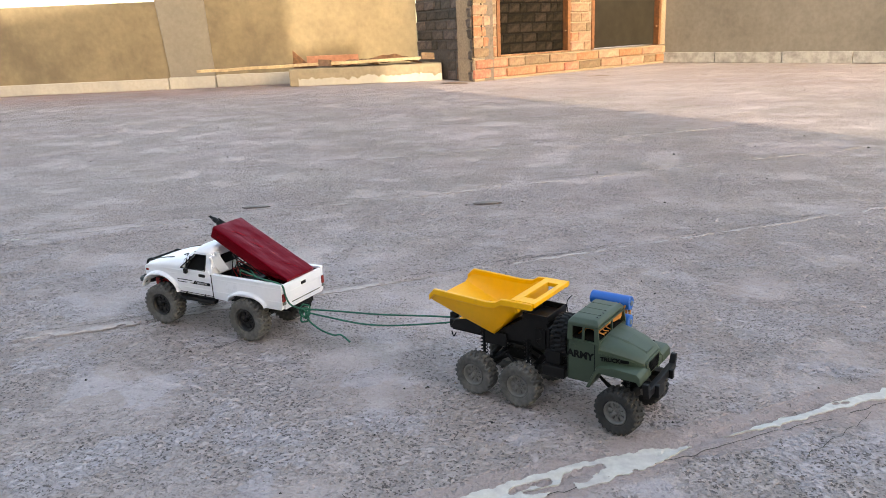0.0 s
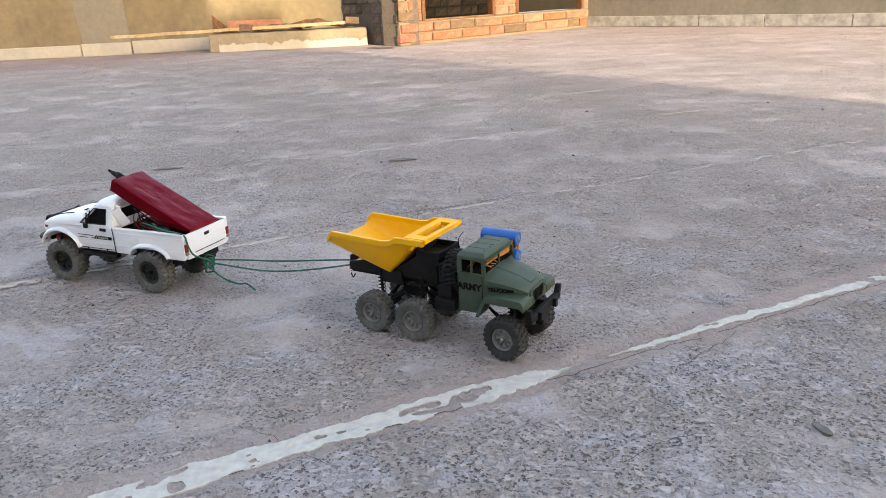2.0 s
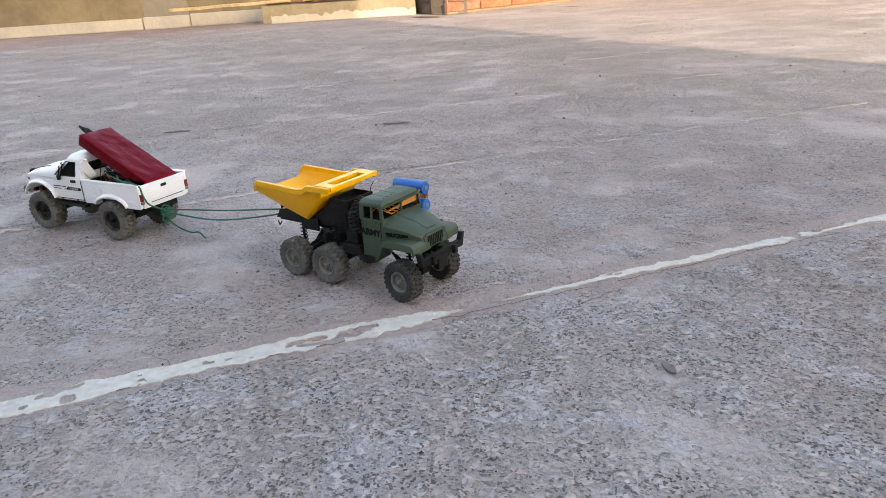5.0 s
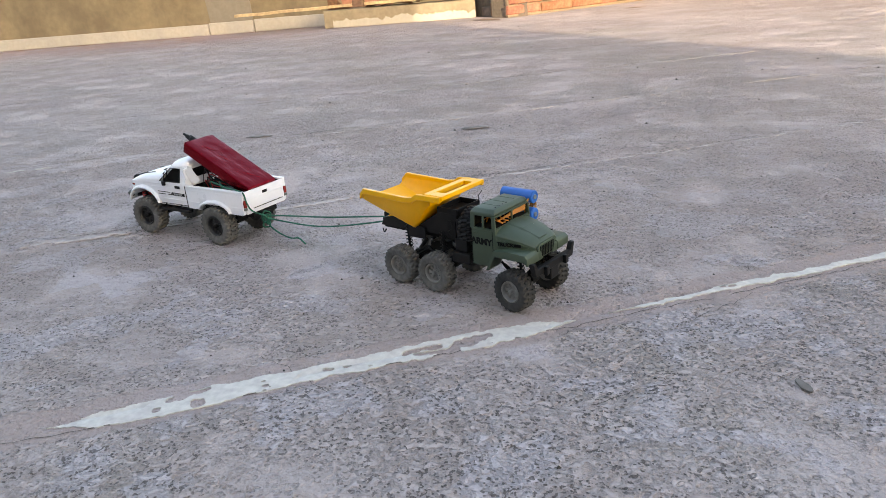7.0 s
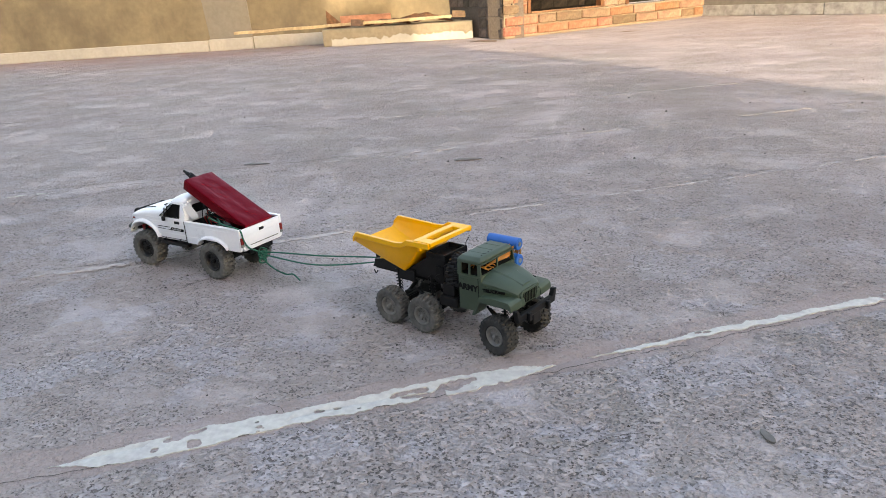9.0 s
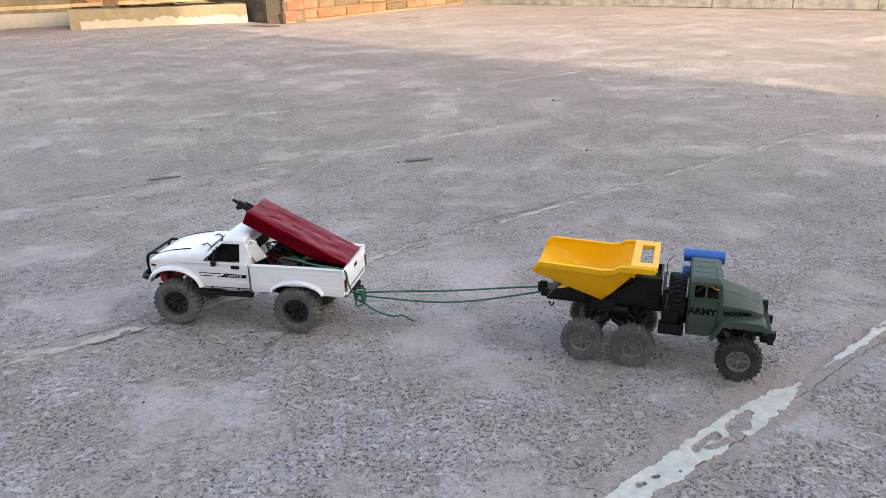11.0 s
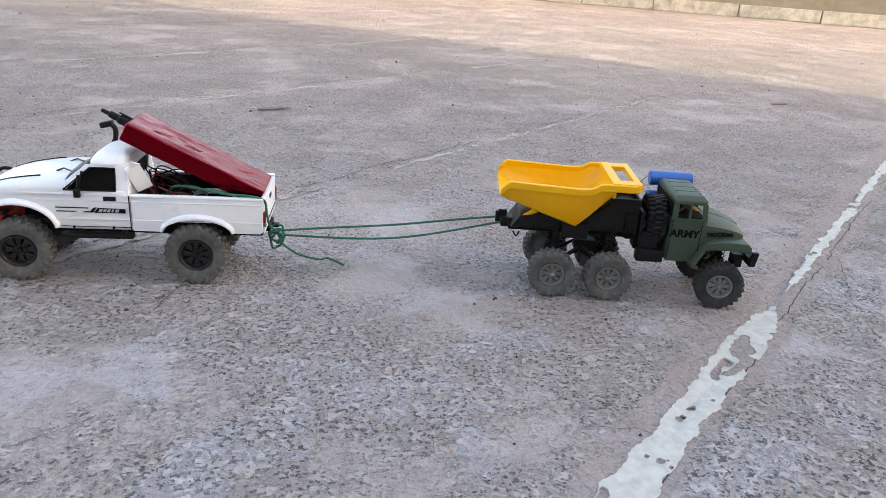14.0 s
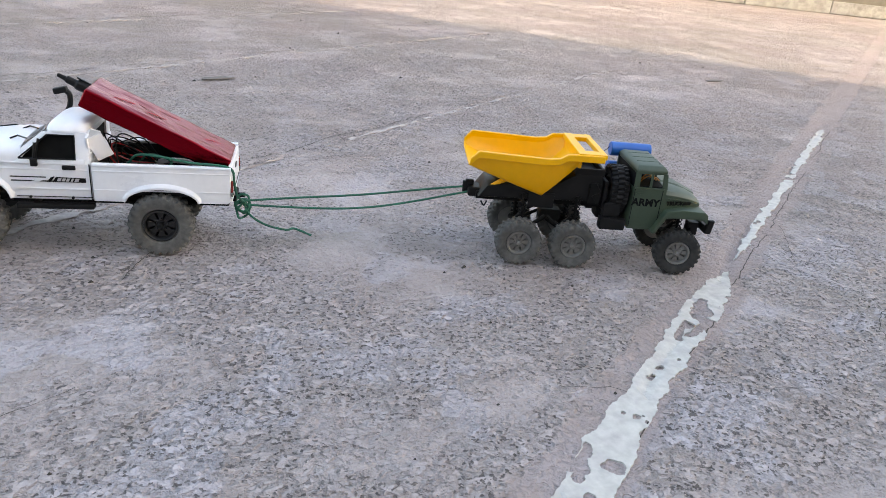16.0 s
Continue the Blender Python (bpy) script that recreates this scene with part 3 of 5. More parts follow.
tagged(wall, "sunlit yellow ochre plastered parapet wall with damp stains", "wall", kind="structure")


def station(x):
    """How far along the parapet the point of that x lies."""
    return (x - P_A.x) / P_DIR.x


pil = along_wall(P_A, P_DIR, P_OUT, prism([(station(-3.68), 0.10), (station(-3.30), 0.10), (station(-3.32), 0.775), (station(-3.73), 0.775)], 0.0, 0.015, "y", 0.004))
tagged(part("pilaster", pil, M_SLAB), "grey cement-faced pilaster against the yellow parapet", "pilaster", kind="structure")
for k, (x0, x1, thick, h) in enumerate(((-24.8, -3.70, 0.030, 0.100), (-3.69, -3.30, 0.040, 0.105), (-3.29, -2.3, 0.034, 0.110))):
    s0, s1 = station(x0), station(x1)
    b = box(s1 - s0, thick, h, ((s0 + s1) / 2, thick / 2, h / 2), 0.006)
    bmesh.ops.subdivide_edges(b, edges=[e for e in b.edges if e.calc_length() > 0.5], cuts=14)
    tagged(part("skirting", along_wall(P_A, P_DIR, P_OUT, rough_edge(b, 0.005, 5 + k, 0.2)), M_SKIRT), "whitewashed cement skirting at the foot of the parapet", "skirting", kind="structure")

# ---- whitewashed ledge in front of the parapet ----
L_A, L_B = Vector((-2.45, 6.12, 0)), Vector((-1.20, 6.48, 0))
L_DIR = (L_B - L_A).normalized()
L_OUT = Vector((L_DIR.y, -L_DIR.x, 0))
L_LEN = (L_B - L_A).length
b = box(L_LEN, 0.40, 0.145, (L_LEN / 2, -0.20, 0.0725), 0.008)
bmesh.ops.subdivide_edges(b, edges=[e for e in b.edges if e.calc_length() > 0.1], cuts=12, use_grid_fill=True)
tagged(part("ledge", along_wall(L_A, L_DIR, L_OUT, rough_edge(b, 0.007, 9, 0.12)), M_LEDGE), "low whitewashed masonry ledge with flaking paint", "ledge", kind="structure")
b = box(L_LEN * 0.94, 0.010, 0.060, (L_LEN * 0.53, 0.007, 0.032), 0.002)
bmesh.ops.subdivide_edges(b, edges=[e for e in b.edges if e.calc_length() > 0.3], cuts=160)
for v in b.verts:
    if v.co.z > 0.05:
        v.co.z += 0.024 * noise.noise(Vector((v.co.x * 5, 0, 2))) + 0.022 * noise.noise(Vector((v.co.x * 23, 4, 2))) + 0.012 * noise.noise(Vector((v.co.x * 70, 8, 2)))
tagged(part("ledge_whitewash", along_wall(L_A, L_DIR, L_OUT, b), M_SKIRT), "flaking white paint band on the ledge foot", "paint band", kind="structure")

# ---- half-built brick room ----
C0, C1, C2 = Vector((-0.85, 6.20, 0)), Vector((-1.55, 6.92, 0)), Vector((0.61, 8.36, 0))
F_DIR = (C2 - C0).normalized()
F_OUT = Vector((F_DIR.y, -F_DIR.x, 0))
S_DIR = (C0 - C1).normalized()
S_OUT = Vector((S_DIR.y, -S_DIR.x, 0))
S_LEN, F_LEN, B_TOP = (C0 - C1).length, (C2 - C0).length, 2.3
COURSE = 0.082
W1, W2, SILL = (0.26, 1.16), (1.45, 2.52), 0.18

side_wall = part("wall_brick_side", along_wall(C1, S_DIR, S_OUT, box(S_LEN - 0.03, 0.2, B_TOP, ((S_LEN - 0.03) / 2, -0.105, B_TOP / 2))), M_MORTAR_SHADE)
tagged(side_wall, "side wall of bricks coloured dark for its shaded face", "wall", kind="structure")
front = joined(*[box(x1 - x0, 0.2, z1 - z0, ((x0 + x1) / 2, -0.105, (z0 + z1) / 2)) for x0, x1, z0, z1 in (
    (0.012, W1[0], SILL, B_TOP), (W1[1], W2[0], SILL, B_TOP), (W2[1], F_LEN, SILL, B_TOP), (0.012, F_LEN, 0, SILL - 0.004), (W1[0], W1[1], 1.7, B_TOP), (W2[0], W2[1], 1.7, B_TOP))])
front_wall = part("wall_brick_front", along_wall(C0, F_DIR, F_OUT, front), M_MORTAR)
tagged(front_wall, "sunlit brick front of a half-built roof room", "wall", kind="structure")
roof = prism([(C1.x, C1.y), (C0.x, C0.y), (C2.x, C2.y), (C2.x - 0.6, C2.y + 1.6), (C1.x - 0.3, C1.y + 1.4)], B_TOP, B_TOP + 0.12, "z", 0.01)
tagged(part("ceiling", roof, M_SLAB), "concrete roof slab of the brick room", "ceiling", kind="structure")


def brick_mesh(length, height, depth, seed, material):
    bm = box(length, depth, height, (0, 0, 0), 0.006, segs=1)
    rough_edge(bm, 0.005, seed, 0.04)
    me = bpy.data.meshes.new("brick")
    bm.to_mesh(me)
    bm.free()
    me.materials.append(material)
    return me


def lay_bricks(parent, origin, direction, outward, x0, x1, z0, z1, materials, rng, length=0.21, proud=0.004):
    """Courses of single bricks over a stretch of wall."""
    rows = int(round((z1 - z0) / COURSE))
    h = (z1 - z0) / rows
    shared = {}
    for r in range(rows):
        x = x0 - (length * 0.5 if r % 2 else 0.0)
        while x < x1 - 0.02:
            n = length * rng.choice((0.55, 0.85, 1.0, 1.0, 1.15))
            a, b_ = max(x, x0), min(x + n, x1)
            x += n
            if b_ - a < 0.035:
                continue
            mt = rng.choice(materials)
            key = (round(b_ - a, 2), mt.name, rng.randint(0, 2))
            if key not in shared:
                shared[key] = brick_mesh(b_ - a - 0.009, h - 0.009, 0.03, 7 * len(shared), mt)
            ob = new("brick", shared[key])
            p = origin + direction * ((a + b_) / 2) + outward * (proud - 0.015 + rng.uniform(-0.005, 0.003))
            ang = math.atan2(direction.y, direction.x)
            ob.parent = parent
            ob.matrix_world = Matrix.Translation((p.x, p.y, z0 + (r + 0.5) * h)) @ Matrix.Rotation(ang, 4, "Z") @ Matrix.Rotation(rng.uniform(-0.012, 0.012), 4, "Y")


rng = random.Random(4)
warm = [M_BRICK, M_BRICK, M_BRICK, M_BRICK_RED]
lay_bricks(side_wall, C1, S_DIR, S_OUT, 0.0, S_LEN - 0.13, 0.246, 0.984, [M_BRICK_SHADE], rng, 0.2, 0.004)
lay_bricks(side_wall, C1, S_DIR, S_OUT, S_LEN - 0.13, S_LEN - 0.012, 0.0, 0.984, [M_BRICK_SHADE], rng, 0.2, 0.004)
lay_bricks(side_wall, C1, S_DIR, S_OUT, S_LEN * 0.55, S_LEN - 0.30, 0.0, 0.246, [M_BRICK_SHADE], rng, 0.2, 0.004)
lay_bricks(side_wall, C1, S_DIR, S_OUT, S_LEN - 0.30, S_LEN - 0.13, 0.135, 0.246, [M_BRICK_SHADE], rng, 0.2, 0.004)
lay_bricks(front_wall, C0, F_DIR, F_OUT, 0.0, W1[0], SILL, 0.92, warm, rng, 0.215)
lay_bricks(front_wall, C0, F_DIR, F_OUT, W1[1], W2[0], SILL, 0.92, warm, rng, 0.215)
lay_bricks(front_wall, C0, F_DIR, F_OUT, 0.0, F_LEN, 0.015, SILL - 0.01, [M_BRICK_RED, M_BRICK_RED, M_BRICK], rng, 0.36, 0.010)
# rust-brown block flush in the side wall, standing for a missing brick's dark hole
tagged(part("wall_recess", along_wall(C1, S_DIR, S_OUT, box(0.11, 0.02, 0.10, (S_LEN - 0.22, -0.006, 0.06), 0.004)), M_RUST), "rust-brown block standing for a dark hole in the bricks", "hole", kind="structure")


def window(name, x0, x1, label, infill):
    w = empty(name, Matrix.Identity(4), label, "window")
    tagged(w, kind="structure")
    top = 1.7
    for xa in (x0 + 0.02, x1 - 0.02):
        part("jamb", along_wall(C0, F_DIR, F_OUT, box(0.036, 0.07, top - SILL, (xa, -0.03, (top + SILL) / 2), 0.003)), M_FRAME, w)
    part("head", along_wall(C0, F_DIR, F_OUT, box(x1 - x0 - 0.08, 0.07, 0.04, ((x0 + x1) / 2, -0.03, top - 0.02), 0.003)), M_FRAME, w)
    part("sill", along_wall(C0, F_DIR, F_OUT, box(x1 - x0 - 0.08, 0.08, 0.012, ((x0 + x1) / 2, -0.035, SILL + 0.006), 0.002)), M_RUST, w)
    part("pane", along_wall(C0, F_DIR, F_OUT, box(x1 - x0 - 0.076, 0.012, top - SILL - 0.02, ((x0 + x1) / 2, -0.06, (top + SILL) / 2))), infill, w)
    part("hinge", along_wall(C0, F_DIR, F_OUT, box(0.022, 0.016, 0.014, (x1 - 0.047, -0.02, 0.36), 0.002)), M_RUST, w)
    return w


# Near-black colours that paint the unlit room into both openings.
M_INNER_MORTAR = mat("soot-black mortar", (0.008, 0.007, 0.006), 0.95, grain=0.3, scale=60, bump=0.4, dist=0.004, spec=0.02)
M_INNER_PANEL = mat("dull olive sheet", (0.018, 0.016, 0.0125), 0.9, grain=0.1, scale=8, bump=0.1, stain=(0.028, 0.025, 0.02), stain_scale=2.5, stain_amount=0.8, spec=0.05)
M_BRICK_INNER = tint_by_object(mat("soot-black brick", (0.009, 0.008, 0.0068), 0.9, grain=0.3, scale=40, bump=0.6, dist=0.006, stain=(0.026, 0.020, 0.015), stain_scale=8, stain_amount=0.9, spec=0.02), 0.4)
win1 = window("window_1", *W1, "wooden window frame with dark smoked brick behind", M_INNER_MORTAR)
# The olive panel is added here in place of a dark open interior.
win2 = window("window_2", *W2, "wooden door frame closed by a dark olive sheet", M_INNER_PANEL)
lay_bricks(win1, C0 - F_OUT * 0.055, F_DIR, F_OUT, W1[0] + 0.04, W1[1] - 0.04, SILL + 0.02, 0.92, [M_BRICK_INNER], rng, 0.15, 0.008)
part("folded_edge", along_wall(C0, F_DIR, F_OUT, prism([(0, 0), (0.05, -0.02), (0.10, 0.0), (0.10, -0.006), (0.05, -0.026), (0, -0.006)], SILL + 0.02, 1.68, "z")), M_INNER_PANEL, win2).location = C0 * 0
win2.children[-1].matrix_basis = Matrix.Translation(F_DIR * (W2[0] + 0.2) - F_OUT * 0.035)

# ---- grey wall that closes the terrace on the far right ----
R_A, R_B = Vector((0.56, 8.40, 0)), Vector((8.2, 2.95, 0))
R_DIR = (R_B - R_A).normalized()
R_OUT = Vector((R_DIR.y, -R_DIR.x, 0))
R_LEN = (R_B - R_A).length
tagged(part("wall_east", along_wall(R_A, R_DIR, R_OUT, rough_edge(wall_slab(R_LEN, 0.2, 1.35), 0.006, 3)), M_PLASTER_GREY), "shaded bare grey cement plaster parapet wall", "wall", kind="structure")
s = 0.02
for k, ln in enumerate((0.62, 0.66, 0.6, 0.7, 0.64, 0.6, 0.68, 0.62, 0.66, 0.6, 0.65, 0.6, 0.66)):
    b = box(ln - 0.008, 0.022 + 0.004 * (k % 3), 0.098 - 0.004 * (k % 2), (s + ln / 2, 0.011, 0.05), 0.003)
    tagged(part("skirting", along_wall(R_A, R_DIR, R_OUT, b), M_SKIRT_GREY), "grey stained stone skirting tile at the wall foot", "skirting", kind="structure")
    s += ln

# ---- the neighbouring building behind the camera, which shades the terrace ----
D_SUN, Q_SUN = Vector((0.672, -0.741, 0)), Vector((0.741, 0.672, 0))
# Out of view; step heights are set by where the shadow edge falls.
for q0, q1, h in ((-16, 1.0, 4.75), (1.0, 1.85, 5.95), (1.85, 2.45, 5.1), (2.45, 3.02, 4.05)):
    b = box(3.0, q1 - q0, h + 3, (0, 0, 0))
    moved(b, Matrix.Translation(D_SUN * 6.5 + Q_SUN * ((q0 + q1) / 2) + Vector((0, 0, (h - 3) / 2))) @ Matrix.Rotation(math.atan2(D_SUN.y, D_SUN.x), 4, "Z"))
    tagged(part("backdrop_building", b, M_NEIGHBOUR), "plain rendered stair head of a neighbouring building", "building", kind="structure")
# Two unseen blocks added to hold low sky light off the walls.
for x, y, lx, ly, h in ((-12.0, -8.5, 20.0, 4.0, 5.2), (-31.0, 2.0, 4.0, 24.0, 4.6)):
    tagged(part("backdrop_building", box(lx, ly, h + 3, (x, y, (h - 3) / 2)), M_NEIGHBOUR), "unseen plain block added beside the terrace to cut low sky light", "building", kind="structure")

# ---- the two toy trucks ----
M_WHITE = mat("white glossy plastic", (0.84, 0.85, 0.88), 0.30, grain=0.02, scale=200, bump=0.0, stain=(0.76, 0.76, 0.78), stain_scale=14, stain_amount=0.5)
M_BLACK = mat("black plastic", (0.007, 0.007, 0.0075), 0.45, grain=0.2, scale=150, bump=0.1, dist=0.0004, stain=(0.012, 0.0115, 0.011), stain_scale=25, stain_amount=0.6, spec=0.2)
M_CHASSIS = mat("dusty black chassis plastic", (0.006, 0.006, 0.006), 0.6, grain=0.25, scale=160, bump=0.2, dist=0.0005, stain=(0.016, 0.015, 0.014), stain_scale=30, stain_amount=0.7, spec=0.15)
M_TYRE = mat("dusty rubber", (0.080, 0.079, 0.075), 0.88, grain=0.25, scale=180, bump=0.35, dist=0.0006, stain=(0.15, 0.146, 0.137), stain_scale=35, stain_amount=0.8)
M_TYRE_DARK = mat("clean dark rubber", (0.020, 0.020, 0.0195), 0.8, grain=0.25, scale=180, bump=0.3, dist=0.0006, stain=(0.055, 0.051, 0.047), stain_scale=35, stain_amount=0.7)
M_RIM_BLACK = mat("black rim plastic", (0.012, 0.012, 0.012), 0.4, grain=0.2, scale=150, bump=0.0)
M_RIM_GREY = mat("dull silver rim plastic", (0.23, 0.225, 0.215), 0.45, metal=0.35, grain=0.15, scale=150, bump=0.1, dist=0.0004, stain=(0.15, 0.14, 0.13), stain_scale=40, stain_amount=0.8)
M_GREEN = mat("olive green matt plastic", (0.036, 0.060, 0.037), 0.48, grain=0.05, scale=200, bump=0.08, dist=0.0003, stain=(0.052, 0.078, 0.052), stain_scale=16, stain_amount=0.6)
M_YELLOW = mat("yellow plastic", (0.97, 0.46, 0.002), 0.36, grain=0.03, scale=150, bump=0.06, dist=0.0003, stain=(0.92, 0.41, 0.003), stain_scale=14, stain_amount=0.5)
M_RED = foil_material()
M_REDPLASTIC = mat("red plastic", (0.45, 0.012, 0.012), 0.4, grain=0.1, scale=150, bump=0.0)
M_TAIL = mat("red lamp plastic", (0.22, 0.020, 0.015), 0.2, grain=0.05, bump=0.0)
M_BLUE = mat("blue shrink wrap", (0.003, 0.125, 0.47), 0.30, grain=0.06, scale=120, bump=0.1, dist=0.0004, stain=(0.003, 0.09, 0.38), stain_scale=30)
M_ORANGE = mat("orange wire insulation", (0.50, 0.19, 0.025), 0.45, grain=0.1, scale=120, bump=0.0)
M_CORD = mat("green twine", (0.010, 0.105, 0.066), 0.7, grain=0.3, scale=600, bump=0.6, dist=0.0004, stain=(0.02, 0.20, 0.12), stain_scale=80)
M_STEEL = mat("steel wire", (0.35, 0.35, 0.34), 0.35, metal=0.9, grain=0.1, bump=0.0)
M_LENS = mat("clear lamp plastic", (0.16, 0.17, 0.16), 0.15, grain=0.03, bump=0.0)
M_WINDSCREEN = clear_glass("tinted windscreen", (0.55, 0.58, 0.6), 0.08)
M_INSIDE = mat("dark cab interior", (0.008, 0.0075, 0.007), 0.7, grain=0.3, scale=80, bump=0.0, spec=0.1)
M_DECAL = mat("black decal", (0.004, 0.004, 0.004), 0.5, grain=0.05, bump=0.0, spec=0.15)
M_DECAL_GREY = mat("silver decal", (0.45, 0.45, 0.46), 0.4, grain=0.05, bump=0.0)


def wheel(parent, x, y, z, r, w, rim_mat, tyre_mat, out, spokes, cap, steer=0.0, lugs=26):
    """A wheel with its face towards out (+1: +y, -1: -y): rim, lugged tyre, hub."""
    rr = r * 0.53
    h = w / 2
    rim = lathe([(-h * 0.8, rr * 0.5), (-h * 0.8, rr), (h * 0.78, rr), (h * 0.88, rr * 0.98), (h * 0.90, rr * 0.90), (h * 0.80, rr * 0.84), (h * 0.30, rr * 0.78), (-h * 0.15, rr * 0.74), (-h * 0.15, rr * 0.30), (h * 0.45, rr * 0.26), (h * 0.5, 0.0004)], 28)
    ribs = []
    for k in range(spokes):
        a = 360 * k / spokes
        wide = 2 * math.pi / spokes
        rib = prism([(-rr * 0.11, rr * 0.22), (rr * 0.11, rr * 0.22), (rr * 0.62 * wide * 0.36, rr * 0.62), (rr * 0.80 * wide * 0.50, rr * 0.80), (-rr * 0.80 * wide * 0.50, rr * 0.80), (-rr * 0.62 * wide * 0.36, rr * 0.62)], h * 0.12, h * 0.46, "y", rr * 0.025, 1)
        ribs.append(moved(rib, Matrix.Rotation(radians(a), 4, "Y")))
        ribs.append(moved(lathe([(h * 0.40, rr * 0.055), (h * 0.60, rr * 0.055), (h * 0.62, rr * 0.04), (h * 0.62, 0.0003)], 8, "y", (0, 0, rr * 0.36)), Matrix.Rotation(radians(a), 4, "Y")))
    m = Matrix.Translation((x, y, z)) @ Matrix.Rotation(radians(steer), 4, "Z") @ (Matrix.Identity(4) if out > 0 else Matrix.Rotation(math.pi, 4, "Z"))
    base = part("wheel", joined(rim, *ribs), rim_mat, parent)
    sharp(base)
    base.matrix_basis = m
    # one skin: the tread stands out of it in staggered lugs, the shoulders carry short bars
    segs = lugs * 6
    prof = [(-0.70, rr * 0.98, 0), (-0.96, rr * 1.10, 0), (-1.0, r * 0.74, 0), (-1.0, r * 0.76, 1), (-0.985, r * 0.87, 1), (-0.95, r * 0.905, 2), (-0.86, r * 0.925, 2), (-0.42, r * 0.93, 2), (-0.36, r * 0.93, 3), (0.36, r * 0.93, 3), (0.42, r * 0.93, 2), (0.86, r * 0.925, 2), (0.95, r * 0.905, 2), (0.985, r * 0.87, 1), (1.0, r * 0.76, 1), (1.0, r * 0.74, 0), (0.96, rr * 1.10, 0), (0.70, rr * 0.98, 0)]
    rings = []
    for d, rad, kind in prof:
        ring = []
        for k in range(segs):
            ph = (k + (3 if kind == 3 else 0) + (1 if d > 0 else 0)) % 6
            up = ph in (0, 1, 2, 3) if kind == 3 else ph in (0, 1, 2)
            lift = r * 0.07 * (1.0 if up else 0.0) if kind >= 2 else 0.0
            side = h * d * (1.045 if kind == 1 and up else 1.0)
            a = 2 * math.pi * k / segs + (0.05 * d if kind >= 2 else 0.0)
            ring.append(((rad + lift) * math.cos(a), side, (rad + lift) * math.sin(a)))
        rings.append(ring)
    t = part("tyre", loft(rings, caps=False), tyre_mat, base, "dusty black rubber tyre with chunky lugs")
    sharp(t, 30)
    part("hub", lathe([(h * 0.4, rr * 0.2), (h * 0.9, rr * 0.18), (h * 0.98, rr * 0.12), (h * 0.98, 0.0003)], 10), cap, base)
    return base


def strut(parent, a, b, r=0.005, name="spring", turns=8):
    part(name, joined(coil(a, b, r, 0.0007, turns), tube([a, b], r * 0.45, 8)), M_BLACK, parent, "black coil spring damper")


def proportion(root, sx, sy, z_map, keep="wheel"):
    """Brings a truck's shell to the toy's true proportions; the wheels keep theirs."""
    for o in root.children_recursive:
        if o.name.startswith(keep) and not o.name.startswith("wheel_arch") or (o.parent and o.parent.name.startswith(keep) and not o.parent.name.startswith("wheel_arch")):
            continue
        for v in o.data.vertices:
            v.co = (v.co.x * sx, v.co.y * sy, z_map(v.co.z))


